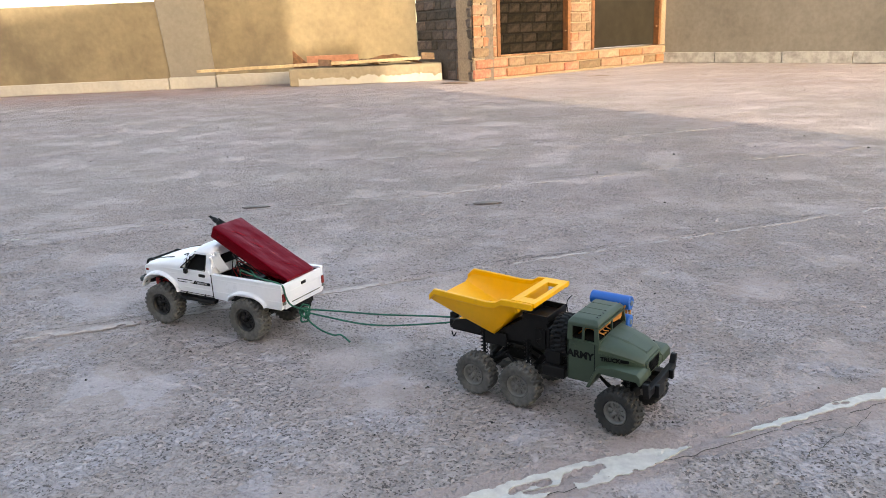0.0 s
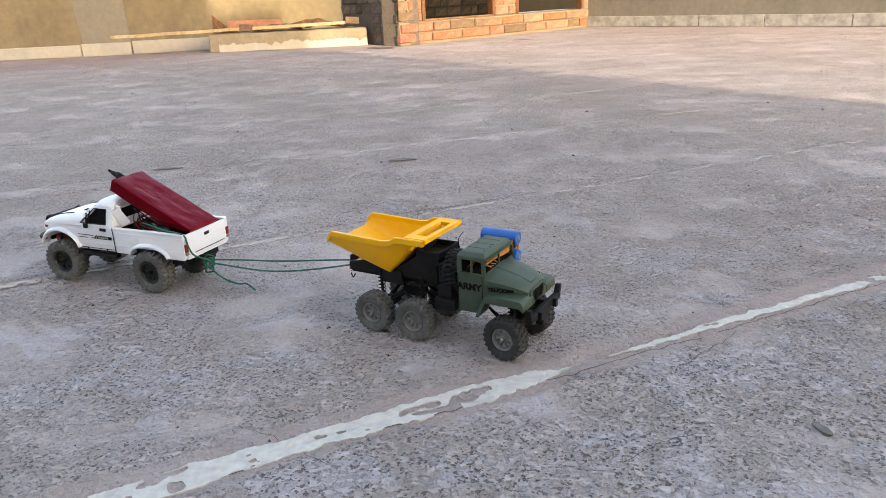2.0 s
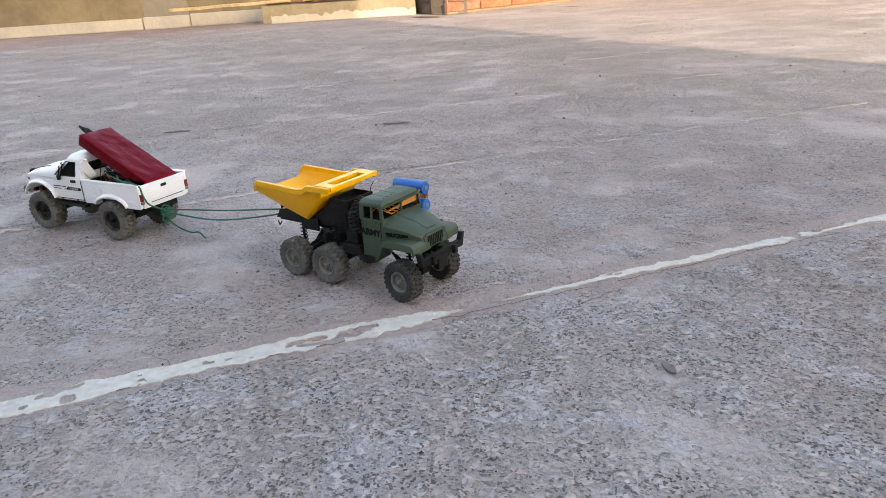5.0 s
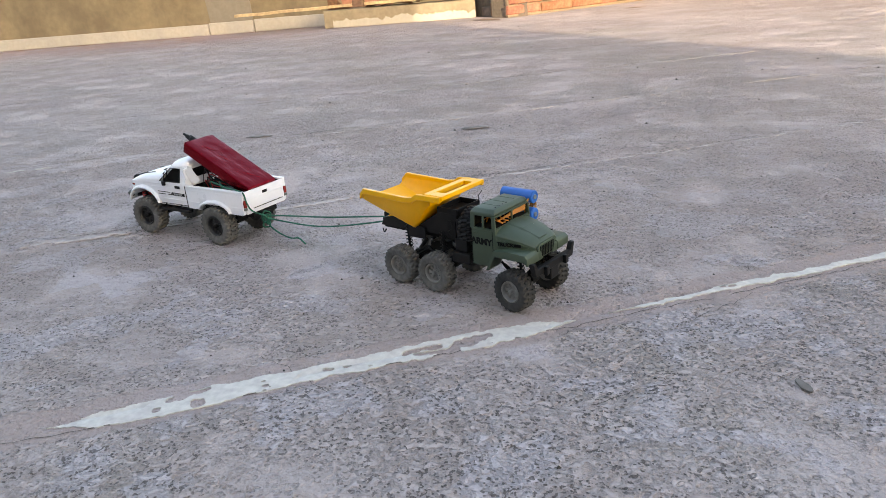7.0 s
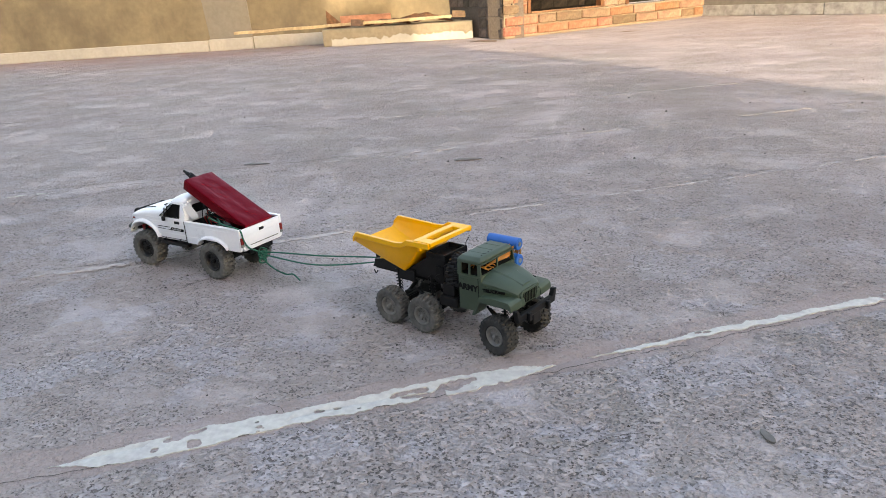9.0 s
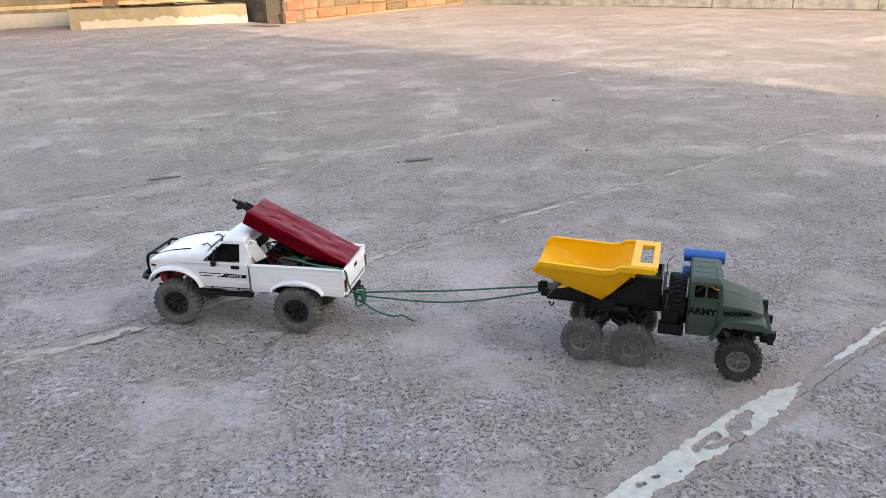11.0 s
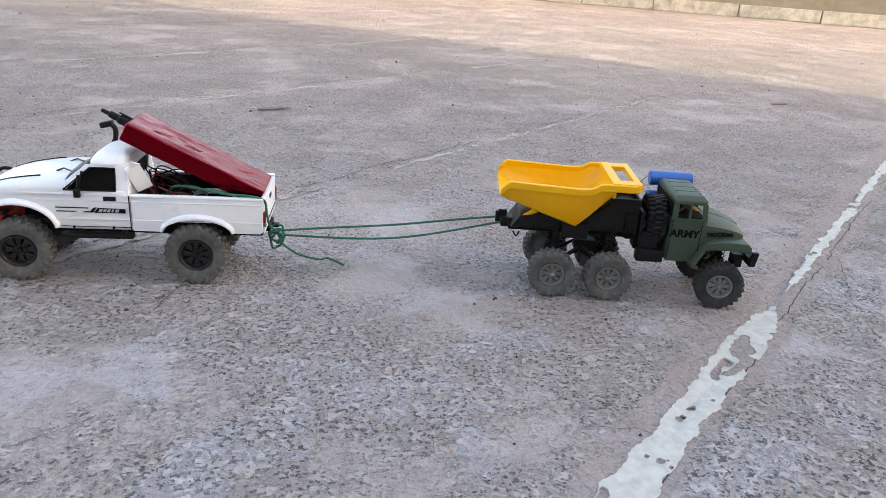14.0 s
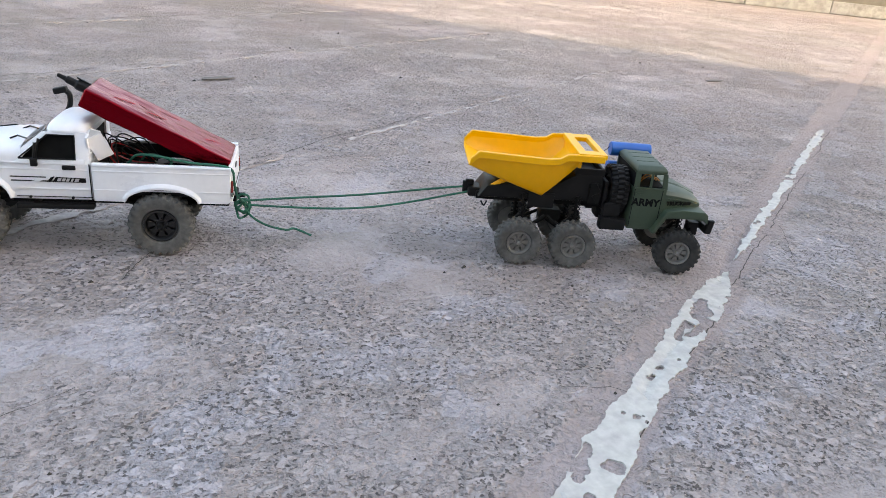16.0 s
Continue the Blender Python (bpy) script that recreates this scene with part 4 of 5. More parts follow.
def build_pickup(m):
    e = empty("toy_pickup_truck", m, "white toy pickup truck with black bull bar and dusty tyres", "toy truck")
    hw, fx, rx = 0.0450, 0.0800, -0.0850

    def oval(cx, cz, a, b, t0, t1, n=16):
        return [(cx + a * math.cos(radians(t0 + (t1 - t0) * i / n)), cz + b * math.sin(radians(t0 + (t1 - t0) * i / n))) for i in range(n + 1)]

    def lip(cx, cz, a, b, t, s, y0, y1):
        """A flared wheel arch whose outer edge leans outwards and thins towards its ends."""
        rings = []
        for i in range(19):
            k = i / 18
            ang = radians(176 - 172 * k)
            c, z = math.cos(ang), math.sin(ang)
            th = t * (0.55 + 0.45 * math.sin(math.pi * k) ** 0.6)
            p = lambda g, y: (cx + (a + g) * c, s * y, cz + (b + g) * z)
            rings.append([p(0, y0), p(0, y1), p(th * 0.55, y1 + 0.0002), p(th, y1 - 0.0016), p(th * 1.25, hw - 0.0002), p(th * 1.25, y0)])
        return bevelled(loft(rings), 0.0005, 2, 40)

    # lower front shell: flanks, fenders and nose below the belt line
    side = [(-0.0238, 0.0525), (0.0430, 0.0525)] + oval(fx, 0.0525, 0.0352, 0.0235, 180, 22) + [(0.1128, 0.0660), (0.1150, 0.0690), (0.1162, 0.0780), (0.1150, 0.0845), (0.1105, 0.0868), (0.0700, 0.0885), (-0.0238, 0.0880)]
    body = prism(side, -hw, hw, "y", 0.0)
    for v in body.verts:
        v.co.y *= 1 - 0.10 * max(0.0, (v.co.x - 0.075) / 0.04) ** 2
        if v.co.z < 0.0600:
            v.co.y *= 0.975
    front = sharp(part("body", bevelled(body, 0.0024, 3, 25), M_WHITE, e, "white glossy moulded body shell"), 32)
    # bonnet with rounded shoulders
    rings = []
    for x, w, zb, zc in ((0.1165, 0.0360, 0.0815, 0.0838), (0.1150, 0.0385, 0.0825, 0.0868), (0.1105, 0.0398, 0.0835, 0.0896), (0.1020, 0.0418, 0.0845, 0.0932), (0.0890, 0.0436, 0.0852, 0.0972), (0.0720, 0.0444, 0.0858, 0.1006), (0.0560, 0.0446, 0.0862, 0.1030), (0.0450, 0.0444, 0.0865, 0.1040), (0.0340, 0.0440, 0.0865, 0.1042)):
        h = zc - zb
        half = [(1.0, 0.0), (0.998, 0.30), (0.965, 0.56), (0.88, 0.74), (0.70, 0.88), (0.42, 0.965), (0.0, 1.0)]
        rings.append([(x, -w * p, zb + h * q) for p, q in half] + [(x, w * p, zb + h * q) for p, q in half[-2::-1]])
    sharp(part("bonnet", loft(rings), M_WHITE, front), 50)
    for s in (1, -1):
        part("bonnet_line", tube(smooth_path([(0.1085, s * 0.0285, 0.0898), (0.0900, s * 0.0300, 0.0958), (0.0700, s * 0.0312, 0.0995), (0.0590, s * 0.0318, 0.1010)], 4), 0.0007, 6), M_DECAL, front)
        y = s * (hw + 0.0001)
        part("door_gap", joined(box(0.0009, 0.0006, 0.0350, (-0.0234, y, 0.0700)), box(0.0640, 0.0005, 0.0007, (0.0085, y, 0.0556))), M_DECAL, front)
        part("door_handle", box(0.0115, 0.0024, 0.0042, (-0.0060, y, 0.0838), 0.0009), M_BLACK, front, "black door handle")
        for zz, x0, x1 in ((0.0742, 0.0440, 0.0140), (0.0705, 0.0435, 0.0080)):
            part("flank_stripe", box(x0 - x1, 0.0005, 0.0010, ((x0 + x1) / 2, y, zz)), M_DECAL, front)
        part("flank_panel", joined(prism([(0.0135, 0.0698), (0.0095, 0.0752), (0.0065, 0.0752), (0.0105, 0.0698)], y - s * 0.0002, y + s * 0.0003, "y"), prism([(0.0090, 0.0698), (0.0056, 0.0746), (-0.0195, 0.0740), (-0.0195, 0.0698)], y - s * 0.0002, y + s * 0.0003, "y")), M_DECAL, front)
        for x0, x1 in ((0.0052, 0.0022), (0.0012, -0.0014), (-0.0024, -0.0050), (-0.0064, -0.0082), (-0.0096, -0.0130)):
            part("flank_mark", prism([(x0, 0.0707), (x0 - 0.0014, 0.0736), (x1 - 0.0014, 0.0736), (x1, 0.0707)], y, y + s * 0.0005, "y"), M_DECAL_GREY, front)
        for z0, x0, x1 in ((0.0632, -0.0225, 0.0405), (0.0815, -0.0225, 0.0620)):
            part("body_crease", box(x1 - x0, 0.0010, 0.0011, ((x0 + x1) / 2, s * (hw - 0.0001), z0), 0.0004), M_WHITE, front)
        for xs in (0.0290, -0.0070):
            part("body_pin", lathe([(-0.0008, 0.0013), (0.0008, 0.0013), (0.0009, 0.0003)], 8, "y", (xs, y * 0.99, 0.0548)), M_BLACK, front)
        sharp(part("wheel_arch", lip(fx, 0.0525, 0.0352, 0.0235, 0.0040, s, 0.0360, 0.0492), M_WHITE, front), 45)
        part("mirror", joined(box(0.0058, 0.0040, 0.0072, (0.0215, s * 0.0485, 0.0890), 0.0012), tube([(0.0215, s * 0.0475, 0.0910), (0.0205, s * 0.0440, 0.1060)], 0.0011, 6)), M_BLACK, front, "black door mirror on a stalk")
        part("indicator", box(0.0070, 0.0020, 0.0030, (0.1085, s * 0.0416, 0.0796), 0.0006, (0, 0, -9 * s)), M_TAIL, front)
        part("headlight", lathe([(0, 0.0062), (0.002, 0.0060), (0.0026, 0.004), (0.0028, 0.0002)], 14, "x", (0.1155, s * 0.0265, 0.0760)), M_LENS, front)
    part("grille", box(0.0030, 0.0360, 0.0120, (0.1158, 0, 0.0760), 0.001), M_BLACK, front)
    # cab: dark inside, pillars, roof, glass
    part("cab_interior", loft([[(0.0400, -0.0375, 0.0885), (0.0400, 0.0375, 0.0885), (-0.0190, 0.0385, 0.0885), (-0.0190, -0.0385, 0.0885)], [(0.0085, -0.0310, 0.1135), (0.0085, 0.0310, 0.1135), (-0.0180, 0.0320, 0.1135), (-0.0180, -0.0320, 0.1135)]]), M_INSIDE, e, "dark empty cab interior")
    rim = []
    for k in range(28):
        a = 2 * math.pi * k / 28
        sq = lambda q: math.copysign(abs(q) ** 0.45, q)
        rim.append((-0.0035 + 0.0185 * sq(math.cos(a)), 0.0366 * sq(math.sin(a))))
    roof = loft([[(-0.0035 + (x + 0.0035) * f - dx, y * f, z) for x, y in rim] for f, z, dx in ((1.0, 0.1125, 0), (1.02, 0.1142, 0), (1.0, 0.1162, 0.0002), (0.95, 0.1184, 0.0006), (0.86, 0.1206, 0.0010), (0.70, 0.1226, 0.0014), (0.46, 0.1240, 0.0016), (0.14, 0.1246, 0.0016))])
    sharp(part("roof", roof, M_WHITE, e), 60)

    def pillar(name, p, q, u, v, t=0.0024):
        """A flat bar from edge p-q below to edge u-v above."""
        c = Vector((0.0, 0, 0.1020))
        ring = [Vector(p), Vector(q), Vector(v), Vector(u)]
        inner = [k + (c - k).normalized() * t for k in ring]
        return sharp(part(name, bevelled(loft([ring, inner]), 0.0006, 1), M_WHITE, e))

    for s in (1, -1):
        L = lambda x, y, z: (x, s * y, z)
        pillar("a_pillar", L(0.0490, 0.0425, 0.0870), L(0.0385, 0.0446, 0.0870), L(0.0162, 0.0352, 0.1142), L(0.0105, 0.0364, 0.1142))
        pillar("b_pillar", L(-0.0125, 0.0450, 0.0870), L(-0.0240, 0.0446, 0.0870), L(-0.0105, 0.0368, 0.1142), L(-0.0222, 0.0362, 0.1142))
        pillar("door_top", L(0.0400, 0.0452, 0.0862), L(-0.0200, 0.0452, 0.0862), L(0.0360, 0.0446, 0.0912), L(-0.0200, 0.0446, 0.0912))
        pillar("roof_rail", L(0.0140, 0.0372, 0.1112), L(-0.0210, 0.0372, 0.1112), L(0.0120, 0.0362, 0.1150), L(-0.0210, 0.0362, 0.1150))
        part("side_glass_divider", tube([L(0.0215, 0.0448, 0.0900), L(0.0185, 0.0392, 0.1085)], 0.0010, 6), M_BLACK, e)
        part("window_seal", tube([L(0.0350, 0.0450, 0.0916), L(-0.0125, 0.0450, 0.0916), L(-0.0112, 0.0376, 0.1118), L(0.0115, 0.0374, 0.1118), L(0.0350, 0.0450, 0.0916)], 0.0007, 6), M_BLACK, e)
    part("windscreen", loft([[(0.0478, -0.0400, 0.0920), (0.0478, 0.0400, 0.0920), (0.0470, 0.0400, 0.0920), (0.0470, -0.0400, 0.0920)], [(0.0156, -0.0330, 0.1140), (0.0156, 0.0330, 0.1140), (0.0148, 0.0330, 0.1140), (0.0148, -0.0330, 0.1140)]]), M_WINDSCREEN, e, "tinted plastic windscreen")
    for y in (-0.010, 0.024):
        part("wiper", tube([(0.0470, y, 0.1032), (0.0415, y - 0.004, 0.1050), (0.0300, y + 0.010, 0.1068)], 0.0008, 5), M_BLACK, e)
    part("cab_back", joined(box(0.0022, 0.0840, 0.0080, (-0.0226, 0, 0.0915), 0.0006), box(0.0022, 0.0700, 0.0050, (-0.0216, 0, 0.1125), 0.0006), *[box(0.0022, 0.0130, 0.0200, (-0.0221, s * 0.0340, 0.1030), 0.0006, (-12 * s, 0, 0)) for s in (1, -1)]), M_WHITE, e)
    part("rear_window", box(0.0008, 0.0600, 0.0150, (-0.0205, 0, 0.1030), 0.0002), M_INSIDE, e)
    part("loose_panel", joined(box(0.0150, 0.0014, 0.0250, (-0.0310, 0.0330, 0.1010), 0.0004, (-14, 24, 16)), box(0.0090, 0.0014, 0.0090, (-0.0270, 0.0315, 0.1125), 0.0004, (-22, -18, 20))), M_WHITE, e, "loose white panel hanging behind the cab")
    # cargo bed
    tail = -0.1480
    for s in (1, -1):
        out = [(-0.0246, 0.0520), (-0.0246, 0.0862), (tail, 0.0862), (tail + 0.0016, 0.0535), (tail + 0.0035, 0.0518)] + oval(rx, 0.0518, 0.0325, 0.0140, 180, 0)
        sd = sharp(part("bed_side", prism(out, min(s * 0.0400, s * hw), max(s * 0.0400, s * hw), "y", 0.0012, 2), M_WHITE, e))
        part("bed_rail", box(abs(tail) - 0.0248, 0.0066, 0.0028, ((tail - 0.0246) / 2, s * 0.0424, 0.0868), 0.0011), M_WHITE, sd)
        for z0 in (0.0815, 0.0632):
            part("bed_crease", box(0.1210, 0.0011, 0.0012, (-0.0862, s * (hw - 0.0001), z0), 0.0004), M_WHITE, sd)
        sharp(part("wheel_arch", lip(rx, 0.0518, 0.0325, 0.0140, 0.0042, s, 0.0360, 0.0490), M_WHITE, sd), 45)
        part("tail_lamp", box(0.0022, 0.0052, 0.0108, (tail - 0.0004, s * 0.0415, 0.0690), 0.0007), M_TAIL, sd, "red tail lamp")
        part("lamp_reflector", box(0.0024, 0.0054, 0.0036, (tail - 0.0005, s * 0.0415, 0.0612), 0.0006), M_LENS, sd)
        part("bed_liner", box(0.1200, 0.0012, 0.0280, (-0.0860, s * 0.0390, 0.0710), 0.0003), M_BLACK, e)
    part("bed_liner", box(0.0012, 0.0760, 0.0280, (tail + 0.0048, 0, 0.0710), 0.0003), M_BLACK, e)
    part("bed_liner", box(0.0012, 0.0760, 0.0280, (-0.0268, 0, 0.0710), 0.0003), M_BLACK, e)
    part("bed_floor", box(0.1210, 0.0780, 0.0030, (-0.0862, 0, 0.0580), 0.0005), M_BLACK, e)
    gate = sharp(part("tailgate", box(0.0040, 0.0792, 0.0345, (tail + 0.0016, 0, 0.0692), 0.0012), M_WHITE, e, "white tailgate"))
    part("tailgate_handle", box(0.0016, 0.0095, 0.0042, (tail - 0.0006, 0.0, 0.0785), 0.0006), M_BLACK, gate, "black tailgate handle")
    part("tailgate_step", box(0.0010, 0.0600, 0.0009, (tail - 0.0005, -0.004, 0.0590)), M_DECAL, gate)
    part("tailgate_crease", box(0.0012, 0.0740, 0.0010, (tail - 0.0004, 0, 0.0745), 0.0003), M_WHITE, gate)
    # wiring and receiver in the bed
    rnd = random.Random(12)
    part("receiver_box", box(0.030, 0.024, 0.012, (-0.052, -0.010, 0.0655), 0.0015), M_BLACK, e)
    for k in range(11):
        y0, y1 = rnd.uniform(-0.01, 0.032), rnd.uniform(-0.02, 0.032)
        pts = [(-0.045, y0, 0.066), (-0.036 + rnd.uniform(-0.008, 0.008), (y0 + y1) / 2, 0.086 + rnd.uniform(0, 0.020)), (-0.056, y1, 0.094 + rnd.uniform(-0.012, 0.010)), (-0.075, y1 * 0.6, 0.080)]
        part("wire", tube(smooth_path(pts, 5), 0.0007, 5), M_BLACK if k % 4 else M_REDPLASTIC, e)
    # chassis
    ch = part("chassis", joined(*[box(0.255, 0.007, 0.008, (-0.016, y, 0.0465), 0.001) for y in (-0.021, 0.021)], *[box(0.012, 0.046, 0.006, (x, 0, 0.0465), 0.001) for x in (-0.138, -0.05, 0.03, 0.105)], box(0.06, 0.03, 0.014, (0.01, 0, 0.046), 0.003)), M_CHASSIS, e, "black ladder frame")
    for x in (fx + 0.0025, rx + 0.0025):
        part("axle", lathe([(-0.042, 0.0042), (-0.012, 0.0042), (-0.010, 0.0090), (0.010, 0.0090), (0.012, 0.0042), (0.042, 0.0042)], 14, "y", (x, 0, 0.0302)), M_CHASSIS, ch)
        for s in (1, -1):
            part("leaf_spring", tube(smooth_path([(x - 0.032, s * 0.028, 0.0465), (x, s * 0.028, 0.0365), (x + 0.032, s * 0.028, 0.0465)], 5), 0.0018, 6), M_CHASSIS, ch)
            strut(ch, (x + 0.010, s * 0.031, 0.036), (x + 0.016, s * 0.029, 0.0640), 0.004)
    part("servo", box(0.020, 0.030, 0.013, (0.1020, 0.014, 0.0560), 0.003), M_REDPLASTIC, ch, "red steering servo")
    part("drive_shaft", tube([(-0.08, 0, 0.036), (0.0, 0, 0.044)], 0.0024, 8), M_CHASSIS, ch)
    for s in (1, -1):
        part("side_step", joined(box(0.066, 0.0090, 0.0046, (0.0085, s * 0.0425, 0.0462), 0.0014), box(0.004, 0.02, 0.003, (0.028, s * 0.032, 0.0460)), box(0.004, 0.02, 0.003, (-0.012, s * 0.032, 0.0460))), M_BLACK, e, "black plastic side step")
    hoops = [tube(smooth_path([(0.1180, s * 0.026, 0.0590), (0.1250, s * 0.026, 0.0630), (0.1270, s * 0.026, 0.0760), (0.1245, s * 0.026, 0.0860), (0.1180, s * 0.025, 0.0895), (0.1110, s * 0.025, 0.0888)], 5), 0.0019, 8) for s in (1, -1)]
    part("bull_bar", joined(*hoops, tube([(0.1240, -0.026, 0.0868), (0.1240, 0.026, 0.0868)], 0.0017, 8), tube([(0.1270, -0.026, 0.0750), (0.1270, 0.026, 0.0750)], 0.0015, 8), tube(smooth_path([(0.1130, -0.0450, 0.0625), (0.1260, -0.0380, 0.0630), (0.1300, 0, 0.0630), (0.1260, 0.0380, 0.0630), (0.1130, 0.0450, 0.0625)], 5), 0.0036, 8), box(0.014, 0.064, 0.0100, (0.1220, 0, 0.0590), 0.003)), M_BLACK, e, "black bull bar and front bumper")
    part("rear_hitch", joined(box(0.012, 0.028, 0.007, (-0.1440, 0, 0.0470), 0.002), tube([(-0.146, 0, 0.046), (-0.157, 0, 0.046)], 0.0026, 8)), M_CHASSIS, e)
    part("snorkel", joined(tube(smooth_path([(0.0280, -0.0460, 0.0860), (0.0250, -0.0460, 0.1000), (0.0130, -0.0415, 0.1180), (0.0110, -0.0405, 0.1300), (0.0140, -0.0405, 0.1345)], 5), 0.0026, 8), box(0.0130, 0.0072, 0.0060, (0.0190, -0.0405, 0.1350), 0.0016, (0, 14, 0))), M_BLACK, e, "black snorkel pipe beside the roof")
    for x, st in ((fx + 0.0025, 6.0), (rx + 0.0025, 0.0)):
        for s in (1, -1):
            wheel(e, x, s * 0.0400, 0.0300, 0.0302, 0.0225, M_RIM_BLACK, M_TYRE, s, 8, M_CHASSIS, st)
    return e


PICKUP = pose(-0.0130, 1.2577, 0, 0, 0, 167.91)
pickup = build_pickup(PICKUP)

# foil-wrapped pack leaning in the bed, with a marker pen sticking out of it
pack_m = PICKUP @ pose(-0.0805, 0.0000, 0.1135, 0, -26.5, 0)
pack = empty("foil_wrapped_pack", pack_m, "long box in crinkled red foil leaning in the pickup bed", "pack")
bm = box(0.1400, 0.0560, 0.0180, (0, 0, 0), 0.0020, segs=3)
bmesh.ops.subdivide_edges(bm, edges=[e for e in bm.edges if e.calc_length() > 0.02], cuts=10, use_grid_fill=True)
for v in bm.verts:
    v.co += Vector((0, 0, 1)) * 0.0009 * noise.noise(v.co * 90) + Vector((0, 1, 0)) * 0.0009 * noise.noise(v.co * 70 + Vector((5, 1, 2)))
sharp(part("wrapped_box", bm, M_RED, pack), 25)
rnd = random.Random(5)
for k in range(5):
    x, y = rnd.uniform(-0.06, 0.035), rnd.uniform(-0.024, 0.010)
    a = rnd.uniform(-0.6, 0.6)
    part("foil_crease", tube(smooth_path([(x, y, 0.0088), (x + 0.012 * math.cos(a), y + 0.012 * math.sin(a), 0.0095), (x + 0.026 * math.cos(a + 0.2), y + 0.024 * math.sin(a), 0.0088)], 3), 0.00025, 4), M_RED, pack)
pen = empty("marker_pen", pack_m @ pose(0.070, 0.004, 0.002, 0, 0, 0), "black marker pen stuck into the red pack", "pen")
part("barrel", lathe([(-0.006, 0.0050), (0.010, 0.0050), (0.012, 0.0036), (0.020, 0.0034), (0.021, 0.0022), (0.028, 0.0018), (0.029, 0.0003)], 12, "x"), M_BLACK, pen)
part("clip", box(0.014, 0.0024, 0.0012, (0.006, 0, 0.0056), 0.0004), M_BLACK, pen)


def build_army_truck(m):
    e = empty("toy_army_truck", m, "olive green six-wheeled toy army truck with a yellow tipper", "toy truck")
    # cab
    hw = 0.0455
    low = prism([(0.0300, 0.046), (0.0300, 0.0925), (0.0690, 0.0925), (0.0690, 0.066), (0.0600, 0.050), (0.0560, 0.046)], -hw, hw, "y", 0.0020, 2)
    cab = sharp(part("cab", low, M_GREEN, e, "olive green cab with lettered doors"))
    part("cab_interior", joined(box(0.0030, 0.082, 0.018, (0.0322, 0, 0.0995), 0.0005), box(0.034, 0.082, 0.0012, (0.0490, 0, 0.0932))), M_INSIDE, cab, "dark cab interior")
    roof = loft([[(x, y, 0.1080) for x, y in ((0.0305, -0.0445), (0.0305, 0.0445), (0.0655, 0.0430), (0.0655, -0.0430))], [(x, y, 0.1130) for x, y in ((0.0298, -0.0445), (0.0298, 0.0445), (0.0670, 0.0430), (0.0670, -0.0430))], [(x, y, 0.1175) for x, y in ((0.0325, -0.038), (0.0325, 0.038), (0.0630, 0.037), (0.0630, -0.037))], [(x, y, 0.1185) for x, y in ((0.036, -0.030), (0.036, 0.030), (0.058, 0.029), (0.058, -0.029))]])
    sharp(part("roof", bevelled(roof, 0.0016, 2, 15), M_GREEN, cab), 40)
    for y in (-0.02, 0.0, 0.02):
        part("roof_rib", box(0.026, 0.0022, 0.0005, (0.047, y, 0.1186), 0.0002), M_GREEN, cab)
    # Small black discs stand in for the dark holes in the roof.
    for k in range(4):
        part("roof_stud", lathe([(0, 0.0011), (0.0008, 0.0010), (0.0009, 0.0002)], 8, "z", (0.0595, -0.0275 + 0.009 * k, 0.1178)), M_BLACK, cab)
    for s in (1, -1):
        for x0, x1, xt0, xt1 in ((0.0300, 0.0360, 0.0300, 0.0360), (0.0480, 0.0505, 0.0480, 0.0505), (0.0635, 0.0690, 0.0620, 0.0668)):
            part("pillar", loft([[(x0, s * 0.0430, 0.0920), (x1, s * 0.0430, 0.0920), (x1, s * hw, 0.0920), (x0, s * hw, 0.0920)], [(xt0, s * 0.0415, 0.1095), (xt1, s * 0.0415, 0.1095), (xt1, s * 0.0440, 0.1095), (xt0, s * 0.0440, 0.1095)]]), M_GREEN, cab)
        for xs in (0.0315, 0.0640):
            part("door_gap", box(0.0007, 0.0006, 0.042, (xs, s * (hw + 0.0001), 0.0700)), M_DECAL, cab)
        part("door_handle", box(0.0075, 0.0016, 0.0020, (0.0375, s * (hw + 0.0005), 0.0865), 0.0005), M_GREEN, cab)
        part("window_sill", box(0.036, 0.0018, 0.0016, (0.0490, s * (hw + 0.0002), 0.0920), 0.0005), M_GREEN, cab)
        turn = pose(0, 0, 0, 90, 0, 0) if s < 0 else pose(0, 0, 0, 90, 0, 180)
        lettering("ARMY", 0.0078, 0.0003, Matrix.Translation((0.0465, s * (hw + 0.0002), 0.0765)) @ turn, M_DECAL, cab, label="black stencilled letters on the door", squeeze=1.12)
    part("windscreen_post", box(0.002, 0.0030, 0.018, (0.0670, 0, 0.1005), 0.0004), M_GREEN, cab)
    part("windscreen_frame", joined(box(0.0022, 0.084, 0.0022, (0.0676, 0, 0.0930), 0.0004), box(0.0022, 0.082, 0.0022, (0.0664, 0, 0.1085), 0.0004)), M_GREEN, cab)
    rnd = random.Random(3)
    for k in range(4):
        pts = [(0.040 + rnd.uniform(-0.004, 0.004), -0.030 + 0.008 * k, 0.0945), (0.050, -0.032 + 0.008 * k, 0.100 + rnd.uniform(0, 0.007)), (0.0610, -0.026 + 0.007 * k, 0.0985 + rnd.uniform(-0.003, 0.006)), (0.0655, -0.020 + 0.007 * k, 0.0955)]
        part("loose_wire", tube(smooth_path(pts, 4), 0.0007, 5), M_ORANGE, cab, "orange wire inside the cab")
    # bonnet
    rings = []
